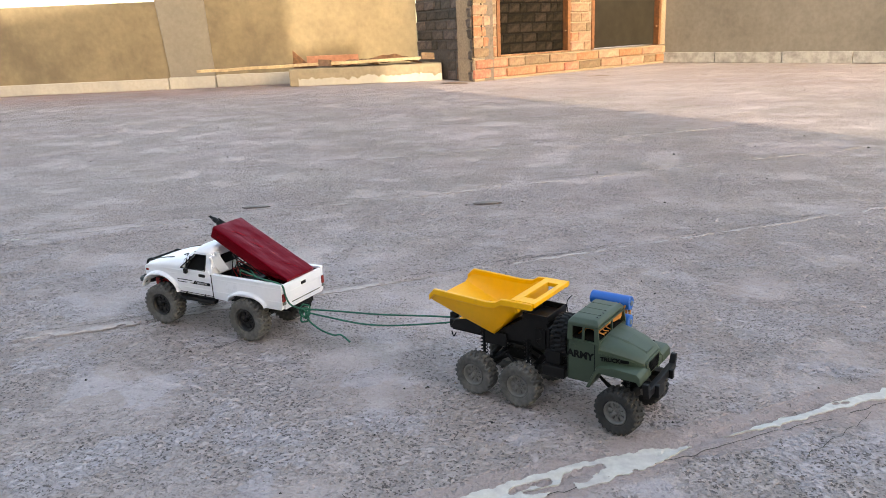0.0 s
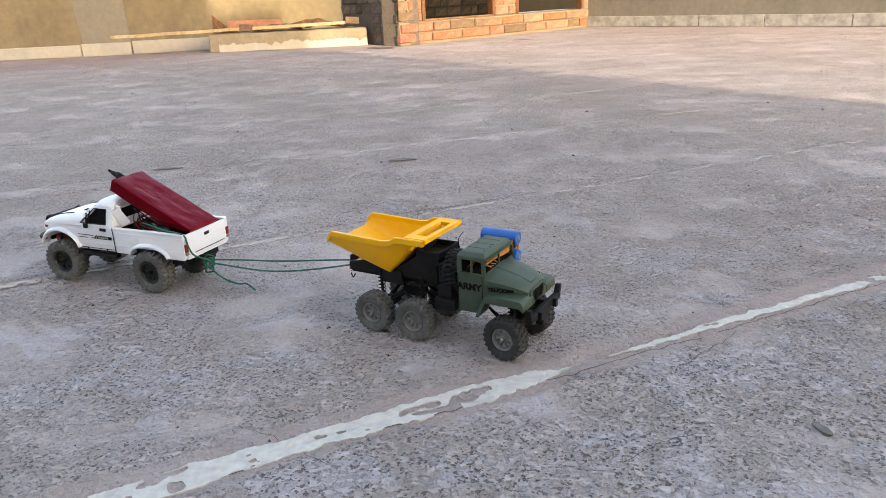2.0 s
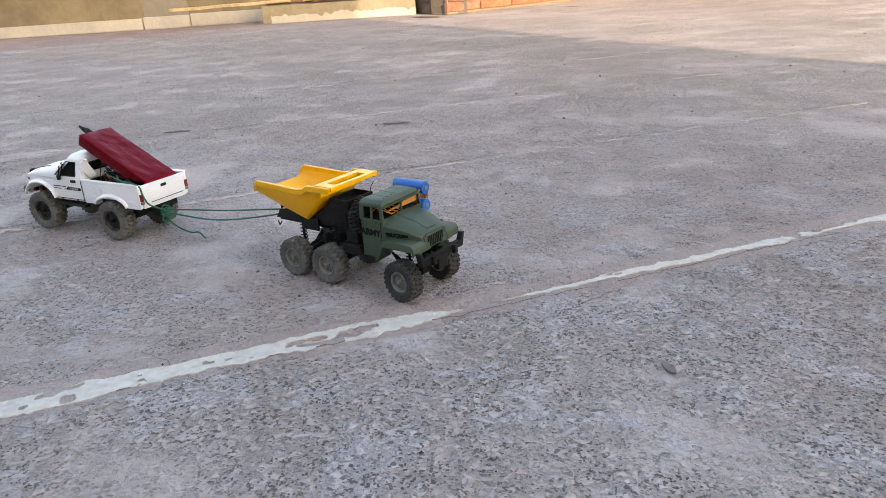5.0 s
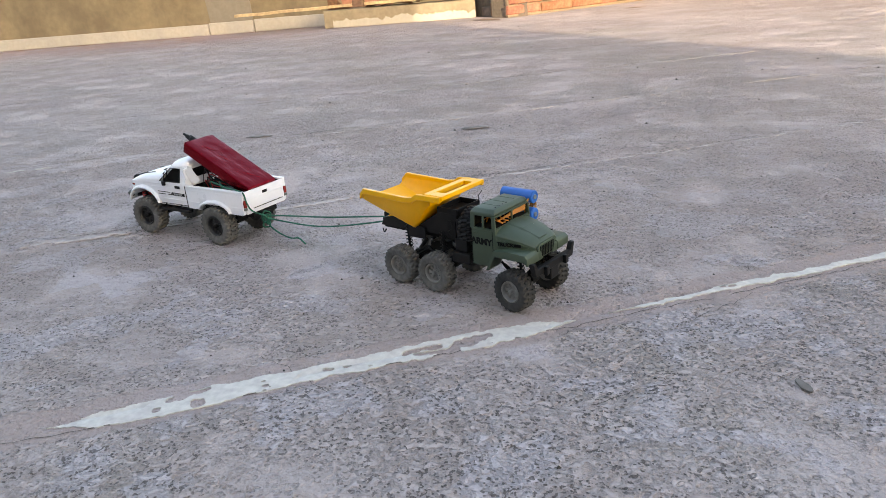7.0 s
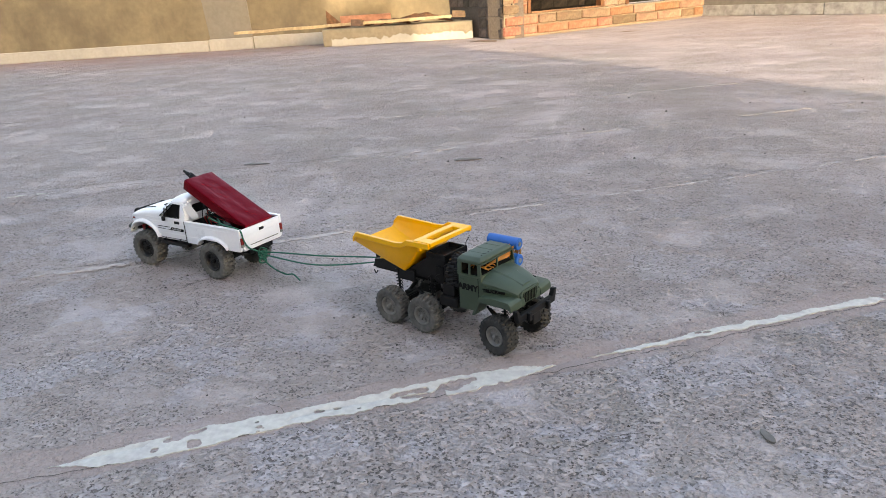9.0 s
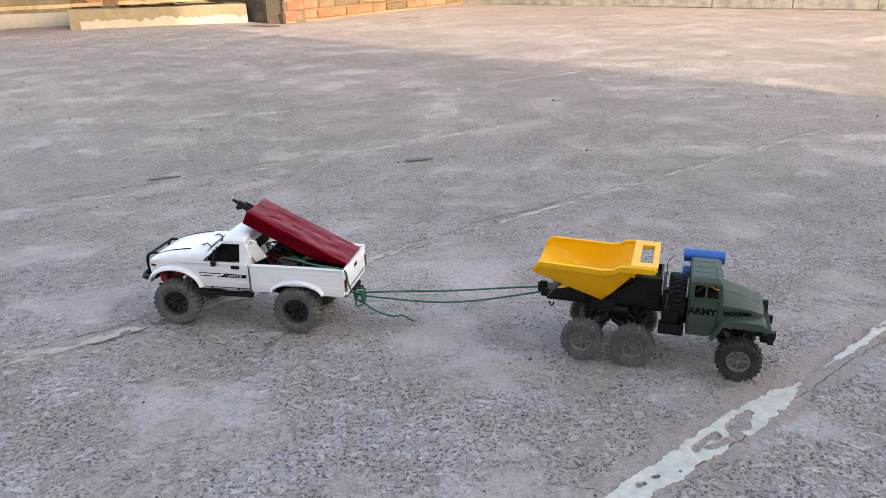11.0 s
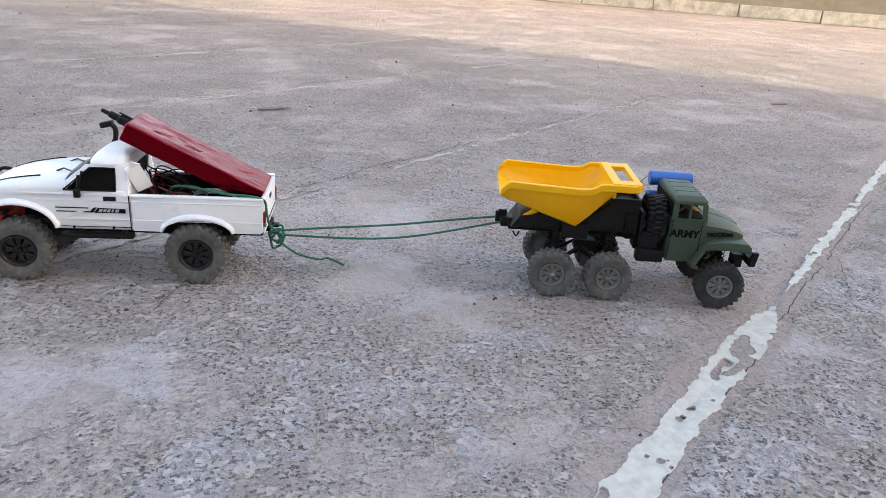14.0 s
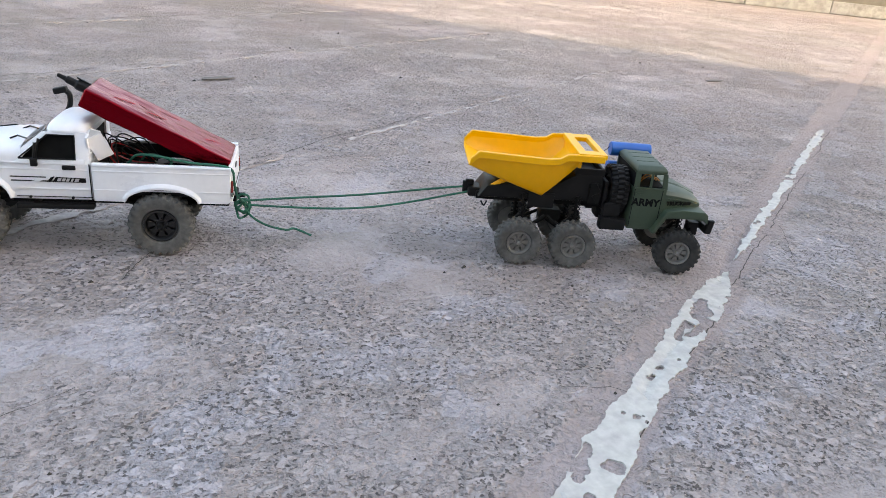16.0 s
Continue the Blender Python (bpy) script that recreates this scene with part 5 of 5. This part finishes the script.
    for x, w, zt, zs in ((0.0670, 0.0452, 0.0945, 0.0830), (0.0720, 0.0446, 0.0940, 0.0828), (0.0850, 0.0420, 0.0915, 0.0815), (0.1000, 0.0375, 0.0872, 0.0790), (0.1120, 0.0325, 0.0818, 0.0755), (0.1165, 0.0290, 0.0780, 0.0735)):
        half = [(1.02, 0.0600), (1.0, zs - 0.0015), (0.985, zs + 0.30 * (zt - zs)), (0.90, zs + 0.62 * (zt - zs)), (0.72, zs + 0.86 * (zt - zs)), (0.40, zs + 0.97 * (zt - zs)), (0.0, zt)]
        rings.append([(x, -w * p, z) for p, z in half] + [(x, w * p, z) for p, z in half[-2::-1]])
    bon = sharp(part("bonnet", loft(rings), M_GREEN, e, "olive green tapering bonnet"), 24)
    part("bonnet_hump", loft([[(x, y * w, z + dz) for y, dz in ((-1, -0.002), (-0.7, 0.0010), (0.7, 0.0010), (1, -0.002))] for x, w, z in ((0.0680, 0.020, 0.0948), (0.0900, 0.018, 0.0905), (0.1130, 0.013, 0.0816))]), M_GREEN, bon)
    part("grille", prism([(-0.0215, 0.0600), (0.0215, 0.0600), (0.0250, 0.0735), (0.0200, 0.0765), (-0.0200, 0.0765), (-0.0250, 0.0735)], 0.1150, 0.1182, "x", 0.0008), M_GREEN, bon)
    for k in range(9):
        part("grille_slot", box(0.0012, 0.0022, 0.0130, (0.1183, -0.0168 + 0.0042 * k, 0.0680), 0.0003), M_DECAL, bon)
    for s in (1, -1):
        turn = pose(0, 0, 0, 90, 0, 0) if s < 0 else pose(0, 0, 0, 90, 0, 180)
        ang = 9 if s < 0 else -9
        fm = Matrix.Translation((0.0890, s * 0.0415, 0.0772)) @ pose(0, 0, 0, 0, 0, 14 if s < 0 else -14) @ turn
        lettering("TRUCK", 0.0042, 0.0004, fm @ Matrix.Translation((-0.0075, 0, 0)), M_DECAL, bon, label="small black letters on the bonnet side", squeeze=1.15)
        part("number_mark", moved(box(0.0095, 0.0034, 0.0006, (0.0085, 0, 0.0)), fm), M_DECAL, bon)
        part("bonnet_rail", tube([(0.069, s * 0.0450, 0.0828), (0.085, s * 0.0420, 0.0812), (0.100, s * 0.0376, 0.0788), (0.112, s * 0.0326, 0.0752)], 0.0006, 5), M_GREEN, bon)
        # wing
        wing = [(0.0575, 0.0455), (0.0620, 0.0455), (0.0720, 0.0640), (0.1160, 0.0640), (0.1190, 0.0600), (0.1210, 0.0610), (0.1200, 0.0690), (0.1160, 0.0725), (0.0900, 0.0735), (0.0700, 0.0705)]
        w = sharp(part("front_wing", prism(wing, min(s * 0.026, s * 0.0560), max(s * 0.026, s * 0.0560), "y", 0.0012, 2), M_GREEN, e, "olive green front wing"))
        part("wing_front", prism([(s * 0.0120, 0.0590), (s * 0.0420, 0.0590), (s * 0.0520, 0.0655), (s * 0.0500, 0.0700), (s * 0.0180, 0.0690)], 0.1140, 0.1195, "x", 0.0012), M_GREEN, w)
    part("front_bumper", joined(prism([(-0.050, 0.0470), (0.050, 0.0470), (0.056, 0.0640), (0.050, 0.0640), (0.044, 0.0555), (-0.044, 0.0555), (-0.050, 0.0640), (-0.056, 0.0640)], 0.1225, 0.1295, "x", 0.0012), box(0.016, 0.012, 0.006, (0.118, 0.022, 0.050), 0.001), box(0.016, 0.012, 0.006, (0.118, -0.022, 0.050), 0.001), box(0.010, 0.022, 0.018, (0.1240, 0, 0.0420), 0.002), box(0.006, 0.007, 0.010, (0.131, 0.026, 0.0500), 0.001), box(0.006, 0.007, 0.010, (0.131, -0.026, 0.0500), 0.001)), M_BLACK, e, "black front bumper with upturned ends")
    # chassis
    ch = part("chassis", joined(*[box(0.262, 0.006, 0.008, (-0.015, y, 0.0650), 0.001) for y in (-0.017, 0.017)], *[box(0.010, 0.040, 0.007, (x, 0, 0.0650), 0.001) for x in (-0.13, -0.09, -0.054, -0.02, 0.05, 0.10)], box(0.040, 0.026, 0.020, (0.020, 0, 0.0560), 0.003), box(0.026, 0.022, 0.012, (-0.054, 0, 0.0450), 0.003)), M_CHASSIS, e, "black plastic ladder frame")
    for x in (0.0933, -0.0305, -0.0933):
        part("axle", joined(lathe([(-0.040, 0.0040), (-0.011, 0.0040), (-0.009, 0.0080), (0.009, 0.0080), (0.011, 0.0040), (0.040, 0.0040)], 14, "y", (x, 0, 0.0265)), tube([(x - 0.004, 0, 0.030), (x + 0.012, 0, 0.048)], 0.003, 8)), M_CHASSIS, ch)
        for s in (1, -1):
            strut(ch, (x + 0.003, s * 0.0300, 0.0300), (x + 0.001, s * 0.0290, 0.0740), 0.0046, turns=10)
            part("link_arm", joined(tube([(x, s * 0.020, 0.0265), (x + (0.030 if x < -0.05 else -0.030), s * 0.018, 0.0430)], 0.0020, 6), tube([(x, s * 0.034, 0.0300), (x + (0.030 if x < -0.05 else -0.030), s * 0.024, 0.0480)], 0.0018, 6)), M_CHASSIS, ch)
    for s in (1, -1):
        part("fuel_tank", joined(box(0.0300, 0.0150, 0.0130, (0.0125, s * 0.0400, 0.0500), 0.0022), box(0.020, 0.012, 0.016, (0.010, s * 0.036, 0.0640), 0.002)), M_BLACK, e, "black box tank beside the frame")
        part("side_plate", box(0.0300, 0.0030, 0.0160, (-0.0720, s * 0.0330, 0.0680), 0.0006), M_BLACK, e)
    part("tow_hook", joined(box(0.016, 0.026, 0.010, (-0.1470, 0, 0.0660), 0.002), box(0.010, 0.006, 0.016, (-0.1530, 0, 0.0690), 0.0015), lathe([(-0.006, 0.0030), (0.006, 0.0030)], 10, "z", (-0.158, 0, 0.0690)), tube(smooth_path([(-0.134, -0.030, 0.0620), (-0.137, -0.032, 0.0575), (-0.141, -0.030, 0.0620)], 4), 0.0010, 5)), M_BLACK, e, "black rear tow hook")
    # sub frame and hump under the tipper
    base = prism([(-0.1450, 0.0660), (-0.1350, 0.0790), (-0.0960, 0.0860), (-0.0700, 0.0770), (-0.0380, 0.0960), (-0.0330, 0.0985), (-0.0040, 0.0985), (-0.0020, 0.0930), (-0.0020, 0.0690)], -0.0300, 0.0300, "y", 0.0020)
    sub = sharp(part("tipper_base", base, M_BLACK, e, "black plastic body under the tipper"))
    for s in (1, -1):
        part("hump_wall", box(0.0340, 0.0026, 0.0090, (-0.0190, s * 0.0280, 0.1012), 0.0008), M_BLACK, sub)
    for x in (-0.0345, -0.0035):
        part("hump_wall", box(0.0026, 0.0530, 0.0090, (x, 0, 0.1012), 0.0008), M_BLACK, sub)
    for s in (1, -1):
        part("hydraulic_arm", tube([(-0.135, s * 0.026, 0.0740), (-0.110, s * 0.026, 0.0900)], 0.003, 8), M_YELLOW, sub)
        part("vent_block", box(0.014, 0.004, 0.022, (-0.0105, s * 0.0315, 0.0790), 0.001), M_CHASSIS, sub)
        part("wire", tube(smooth_path([(-0.012, s * 0.034, 0.092), (-0.006, s * 0.0375, 0.083), (-0.014, s * 0.0370, 0.078), (-0.010, s * 0.0350, 0.072)], 4), 0.0004, 5), M_BLACK, sub)
        part("wire", tube(smooth_path([(-0.046, s * 0.033, 0.066), (-0.040, s * 0.0370, 0.060), (-0.034, s * 0.0350, 0.064), (-0.028, s * 0.0340, 0.058)], 4), 0.0004, 5), M_BLACK, sub)
    # tipper
    st = ((-0.1600, 0.1130, 0.1060, 0.050, 0.046), (-0.1510, 0.1230, 0.1020, 0.0515, 0.045), (-0.1115, 0.1215, 0.0885, 0.0520, 0.0420), (-0.0735, 0.1200, 0.0760, 0.0520, 0.0380), (-0.0605, 0.1215, 0.0880, 0.0520, 0.0395), (-0.0525, 0.1270, 0.0965, 0.0520, 0.0405), (-0.0395, 0.1275, 0.1120, 0.0520, 0.0430), (-0.0355, 0.1275, 0.1250, 0.0520, 0.0460))
    bm = bmesh.new()
    rows = [[bm.verts.new(p) for p in ((x, -t, zr), (x, -(t + b) / 2 - 0.001, (zr + zf) / 2), (x, -b, zf + 0.0015), (x, -b + 0.003, zf), (x, b - 0.003, zf), (x, b, zf + 0.0015), (x, (t + b) / 2 + 0.001, (zr + zf) / 2), (x, t, zr))] for x, zr, zf, t, b in st]
    for r, q in zip(rows, rows[1:]):
        for i in range(7):
            bm.faces.new((r[i], r[i + 1], q[i + 1], q[i]))
    bm.faces.new(rows[-1])
    bmesh.ops.recalc_face_normals(bm, faces=bm.faces)
    bmesh.ops.solidify(bm, geom=bm.faces[:], thickness=0.0022)
    bed = sharp(part("tipper_body", bevelled(bm, 0.0006, 1, 40), M_YELLOW, e, "bright yellow open tipper body"), 28)
    for s in (1, -1):
        rim = [(x, s * (t + 0.0012), zr) for x, zr, zf, t, b in st[:-1]] + [(-0.0110, s * 0.0530, 0.1275)]
        strip = loft([[(x, y - 0.0026, z - 0.0075), (x, y + 0.0026, z - 0.0075), (x, y + 0.0026, z + 0.0008), (x, y - 0.0026, z + 0.0008)] for x, y, z in rim])
        sharp(part("tipper_rim", bevelled(strip, 0.0008, 1), M_YELLOW, bed), 30)
    guard = joined(box(0.0100, 0.1060, 0.0060, (-0.0355, 0, 0.1265), 0.001), box(0.0070, 0.1060, 0.0060, (-0.0120, 0, 0.1265), 0.001), *[box(0.0180, 0.0180, 0.0055, (-0.0235, y, 0.1265), 0.001) for y in (-0.043, 0.043)], box(0.004, 0.092, 0.016, (-0.0365, 0, 0.1180), 0.001))
    part("cab_guard", guard, M_YELLOW, bed, "slotted yellow guard over the cab")
    # spare wheel and rack behind the cab
    sp = wheel(e, 0.0150, -0.012, 0.0850, 0.0245, 0.0185, M_RIM_BLACK, M_BLACK, -1, 5, M_BLACK)
    sp.matrix_basis = pose(0.0150, -0.0100, 0.0810, 0, 0, 90)
    tagged(sp, "spare wheel standing upright behind the cab")
    part("spare_rack", joined(box(0.026, 0.060, 0.010, (0.0150, 0, 0.0640), 0.002), box(0.004, 0.070, 0.030, (0.0010, 0, 0.0790), 0.001)), M_BLACK, e)
    part("antenna_wire", tube(smooth_path([(0.004, 0.020, 0.094), (0.002, 0.020, 0.112), (0.010, 0.018, 0.124)], 5), 0.0005, 4), M_BLACK, e)
    for x, tm in ((0.085, M_TYRE_DARK), (-0.0280, M_TYRE), (-0.085, M_TYRE)):
        for s in (1, -1):
            wheel(e, x, s * 0.0363, 0.0240, 0.0242, 0.0188, M_RIM_GREY, tm, s, 8, M_RIM_GREY, -7.0 if x > 0 else 0.0, 24)
    proportion(e, 0.90, 0.78, lambda z: 0.975 * z if z < 0.1 else 0.0975 + 0.85 * (z - 0.1))
    return e


ARMY = pose(0.4938, 1.1196, 0, 0, 0, -19.22)
army = build_army_truck(ARMY)

# two blue cells tied to the far side of the cab with orange wire
for k, (z, x) in enumerate(((0.1085, 0.0415), (0.0870, 0.0415))):
    cell = empty("battery_cell", ARMY @ pose(x, 0.0435, z), "blue shrink-wrapped battery cell strapped to the truck cab", "battery", "battery cells")
    sharp(part("casing", lathe([(-0.0225, 0.0003), (-0.0225, 0.0070), (-0.0217, 0.0078), (0.0217, 0.0078), (0.0225, 0.0070), (0.0225, 0.0003)], 24, "x"), M_BLUE, cell))
    part("terminal", lathe([(0.0223, 0.0030), (0.0235, 0.0028), (0.0237, 0.0003)], 12, "x"), M_STEEL, cell)
wires = empty("wire_bundle", ARMY, "orange insulated wire wound round the blue cells", "wire")
rnd = random.Random(8)
for k in range(8):
    x = 0.0520 + 0.0010 * k + rnd.uniform(-0.001, 0.001)
    a = rnd.uniform(0, 6.28)
    ring = [(x + 0.003 * math.sin(t * 2 + a), 0.0435 + 0.0098 * math.cos(t), 0.1000 + (0.0120 + rnd.uniform(-0.002, 0.002)) * math.sin(t)) for t in (2 * math.pi * i / 14 for i in range(15))]
    part("strand", tube(smooth_path(ring, 2), 0.0011, 5), M_ORANGE, wires)
for k in range(4):
    part("strand", tube(smooth_path([(0.056, 0.036, 0.097 + 0.003 * k), (0.0580, 0.024, 0.0970 + 0.002 * k), (0.052, 0.008 - 0.008 * k, 0.0945)], 5), 0.0011, 5), M_ORANGE, wires)

# ---- green twine between the trucks ----
TAIL = PICKUP @ Vector((-0.1560, 0.012, 0.0440))
HOOK = ARMY @ Vector((-0.1430, 0.0, 0.0665))
twine = empty("tow_twine", Matrix.Translation(((TAIL.x + HOOK.x) / 2, (TAIL.y + HOOK.y) / 2, 0)), "thin green twine tied between the two toy trucks", "twine")


def twine_part(name, pts):
    back = twine.matrix_world.inverted()
    return part(name, tube([back @ p for p in smooth_path(pts, 7)], 0.0012, 6), M_CORD, twine)


def bed(p):
    return PICKUP @ Vector(p)


def span(a, b, sag, side, n=9, wob=0.0):
    d = (b - a).normalized()
    nrm = Vector((-d.y, d.x, 0))
    return [a + (b - a) * (i / n) + Vector((0, 0, -sag * 4 * (i / n) * (1 - i / n))) + nrm * (side * math.sin(math.pi * i / n) + wob * math.sin(9 * i / n)) for i in range(n + 1)]


twine_part("strand", span(TAIL, HOOK, 0.003, 0.005, wob=0.0015))
twine_part("strand", span(TAIL + Vector((0, 0, -0.004)), HOOK + Vector((0.002, -0.006, -0.004)), 0.008, -0.006, wob=0.002))
twine_part("strand", [bed(p) for p in ((-0.050, 0.016, 0.080), (-0.062, 0.026, 0.0925), (-0.085, 0.034, 0.0935), (-0.110, 0.0385, 0.0905), (-0.130, 0.0410, 0.0900), (-0.1440, 0.0420, 0.0885), (-0.1495, 0.0415, 0.0840), (-0.1505, 0.0400, 0.0720), (-0.1520, 0.0340, 0.0580), (-0.1550, 0.0200, 0.0480), (-0.1560, 0.0120, 0.0440))])
twine_part("strand", [bed(p) for p in ((-0.055, 0.000, 0.074), (-0.070, 0.016, 0.090), (-0.092, 0.031, 0.0895), (-0.088, 0.034, 0.080))])
rnd = random.Random(21)
for k in range(4):
    r = 0.0045 + 0.0014 * k
    loop = [TAIL + Vector((r * math.cos(t) * 0.8 + rnd.uniform(-0.002, 0.002), rnd.uniform(-0.004, 0.004), -0.006 + r * math.sin(t) * (1.0 if k < 3 else 1.5))) for t in (2 * math.pi * i / 9 for i in range(10))]
    twine_part("knot_loop", loop)
E1 = TAIL + Vector((0.03, -0.03, -0.022))
twine_part("loose_end", [TAIL, TAIL + Vector((0.006, -0.003, -0.014)), TAIL + Vector((0.022, -0.004, -0.0260)), TAIL + Vector((0.042, -0.006, -0.0320)), TAIL + Vector((0.052, -0.002, -0.0330)), TAIL + Vector((0.068, -0.010, -0.0385))])

# ---- clutter on the ledge ----
def ledge_place(bm):
    return along_wall(L_A, L_DIR, L_OUT, moved(bm, Matrix.Diagonal((0.74, 0.70, 0.78, 1))))


def on_ledge(name, bm, material, label, category):
    return tagged(part(name, ledge_place(bm), material), label, category)


plank = box(2.75, 0.11, 0.030, (0, 0, 0), 0.003)
bmesh.ops.subdivide_edges(plank, edges=[e for e in plank.edges if e.calc_length() > 1], cuts=24)
rough_edge(plank, 0.006, 31, 0.3)
on_ledge("timber_plank", moved(plank, pose(0.30, -0.10, 0.226, 0, -0.9, 0.6)), M_TIMBER, "long weathered timber plank lying along the ledge", "plank")
for k, (x, y, z, yaw) in enumerate(((0.42, -0.045, 0.236, 8), (1.60, -0.055, 0.262, -5))):
    b = rough_edge(box(0.15 if k else 0.13, 0.10, 0.07, (0, 0, 0), 0.006), 0.004, 40 + k, 0.05)
    on_ledge("loose_brick", moved(b, pose(x, y, z, 4, 3, yaw)), M_BRICK, "loose ochre brick lying on the ledge", "brick")


def crumpled_sheet(w, d, h, seed, nx=26, ny=12):
    """A buckled sheet with a thin edge."""
    bm = bmesh.new()
    rows = []
    for j in range(ny):
        row = []
        for i in range(nx):
            u, v = i / (nx - 1), j / (ny - 1)
            z = h * math.sin(math.pi * u) ** 0.8 * math.sin(math.pi * (0.15 + 0.7 * v)) * (0.65 + 0.7 * noise.noise(Vector((u * 3, v * 2, seed)))) + 0.02 * noise.noise(Vector((u * 9, v * 6, seed + 4)))
            row.append(bm.verts.new(((u - 0.5) * w + 0.03 * noise.noise(Vector((v * 5, u, seed))), (v - 0.5) * d + 0.03 * noise.noise(Vector((u * 5, v, seed + 9))), max(z, 0.0))))
        rows.append(row)
    for r, q in zip(rows, rows[1:]):
        for i in range(nx - 1):
            bm.faces.new((r[i], r[i + 1], q[i + 1], q[i]))
    bmesh.ops.solidify(bm, geom=bm.faces[:], thickness=0.004)
    return bm


on_ledge("rusty_sheet", moved(crumpled_sheet(0.85, 0.32, 0.13, 3), pose(1.10, -0.27, 0.19)), M_RUST, "buckled rust-brown sheet lying on the ledge", "sheet metal")
on_ledge("rusty_sheet", moved(crumpled_sheet(0.55, 0.25, 0.09, 8), pose(0.75, -0.20, 0.19, 0, 0, 8)), M_RUST, "crumpled brown sheet tucked under the plank", "sheet metal")
on_ledge("rusty_sheet", moved(prism([(0, 0), (0.30, 0.0), (0.17, 0.06), (0.02, 0.20)], 0, 0.01, "y", 0.002), pose(0.02, -0.22, 0.19, -14, 0, 4)), M_RUST, "pointed rusty scrap of sheet leaning on the parapet", "sheet metal")
on_ledge("red_board", box(0.62, 0.018, 0.12, (0.46, -0.42, 0.25), 0.003, (-12, 0, 2)), M_REDBOARD, "faded red board leaning against the parapet", "board")

# ---- scraps on the roof floor ----
M_LEAF = mat("dry grey leaf", (0.15, 0.135, 0.125), 0.8, grain=0.2, scale=90, bump=0.3, dist=0.001)
M_GRIT = mat("dark grit", (0.06, 0.052, 0.046), 0.9, grain=0.3, scale=200, bump=0.3, dist=0.001)
M_SCRAP = mat("brown cardboard scrap", (0.20, 0.13, 0.085), 0.85, grain=0.2, scale=60, bump=0.2)


def flat_scrap(x, y, length, width, yaw, material, label, category, seed):
    pts = []
    for k in range(14):
        a = 2 * math.pi * k / 14
        q = 1 + 0.35 * noise.noise(Vector((math.cos(a) * 1.3, math.sin(a) * 1.3, seed)))
        pts.append((0.5 * length * math.cos(a) * q, 0.5 * width * math.sin(a) * q))
    bm = prism(pts, 0, 0.0016, "z")
    for v in bm.verts:
        v.co.z += 0.35 * abs(v.co.y) ** 1.4
    moved(bm, Matrix.Translation((x, y, float(floor_height(x, y)) + 0.0012)) @ Matrix.Rotation(radians(yaw), 4, "Z"))
    return tagged(part(category, bm, material), label, category)


flat_scrap(0.850, 0.955, 0.024, 0.008, -60, M_LEAF, "curled grey dry leaf lying on the floor", "leaf", 3)
flat_scrap(0.20, 2.04, 0.075, 0.020, 18, M_LEAF, "dark dry leaf lying on the floor", "leaf", 5)
flat_scrap(-0.36, 1.935, 0.075, 0.018, 20, M_LEAF, "dark dry leaf lying on the floor", "leaf", 8)
flat_scrap(1.55, 2.12, 0.060, 0.022, 10, M_LEAF, "small dark dry leaf lying on the floor", "leaf", 12)
flat_scrap(0.10, 6.55, 0.16, 0.04, 20, M_SCRAP, "thin brown stick scrap lying on the floor", "scrap", 15)
flat_scrap(-0.98, 6.08, 0.30, 0.10, -30, M_SCRAP, "brown cardboard scrap beside the brick wall", "scrap", 17)

rng = random.Random(77)
bm = bmesh.new()
for k in range(420):
    r = rng.random()
    if k < 170:
        x, y, s = rng.uniform(-0.9, 1.6), rng.uniform(0.68, 2.2), rng.uniform(0.0012, 0.0036)
    else:
        x, y, s = rng.uniform(-5.5, 3.0), rng.uniform(2.0, 7.0), rng.uniform(0.0025, 0.0065)
    ring = [(x + s * math.cos(a) * rng.uniform(0.6, 1.3), y + s * math.sin(a) * rng.uniform(0.5, 1.1)) for a in (0.0, 1.05, 2.1, 3.15, 4.2, 5.25)]
    z = float(floor_height(x, y))
    low = [bm.verts.new((px, py, z - 0.001)) for px, py in ring]
    tip = bm.verts.new((x, y, z + s * 0.7))
    for i in range(6):
        bm.faces.new((low[i], low[(i + 1) % 6], tip))
grit = part("floor_grit", bm, M_GRIT)
tagged(grit, "dark grit and small stones scattered over the roof floor", "grit", kind="stuff")

# ---- beyond the parapet ----
M_DOME = mat("yellow painted dome", (0.70, 0.52, 0.12), 0.6, grain=0.05, scale=2, bump=0.0)
M_TANK = mat("white painted steel", (0.75, 0.76, 0.78), 0.5, grain=0.03, scale=2, bump=0.0)
for x, y, top in ((-8.05, 18.0, 1.02), (-14.85, 18.6, 0.62)):
    tagged(part("backdrop_roof", box(4.0, 3.0, top + 3, (x, y + 0.6, (top - 3) / 2)), M_NEIGHBOUR), "plain roof of a house beyond the parapet", "building", kind="structure")
dome = lathe([(0.0, 0.62), (0.25, 0.60), (0.5, 0.50), (0.68, 0.34), (0.78, 0.15), (0.80, 0.01)], 28, "z", (-8.05, 18.0, 1.02))
tagged(sharp(part("roof_dome", dome, M_DOME), 60), "small yellow dome on a roof beyond the parapet", "dome")
frame_bm = joined(*[tube([(-15.3 + dx, 18.6, 0.6), (-15.3 + dx, 18.6, 2.55)], 0.03, 6) for dx in (0, 0.9)], tube([(-15.3, 18.6, 2.55), (-14.4, 18.6, 2.55)], 0.03, 6), lathe([(-0.3, 0.28), (0.0, 0.28), (0.10, 0.20), (0.12, 0.02)], 18, "z", (-14.8, 18.6, 2.2)))
tagged(part("water_tank", frame_bm, M_TANK), "white water tank in a steel frame beyond the parapet", "water tank")
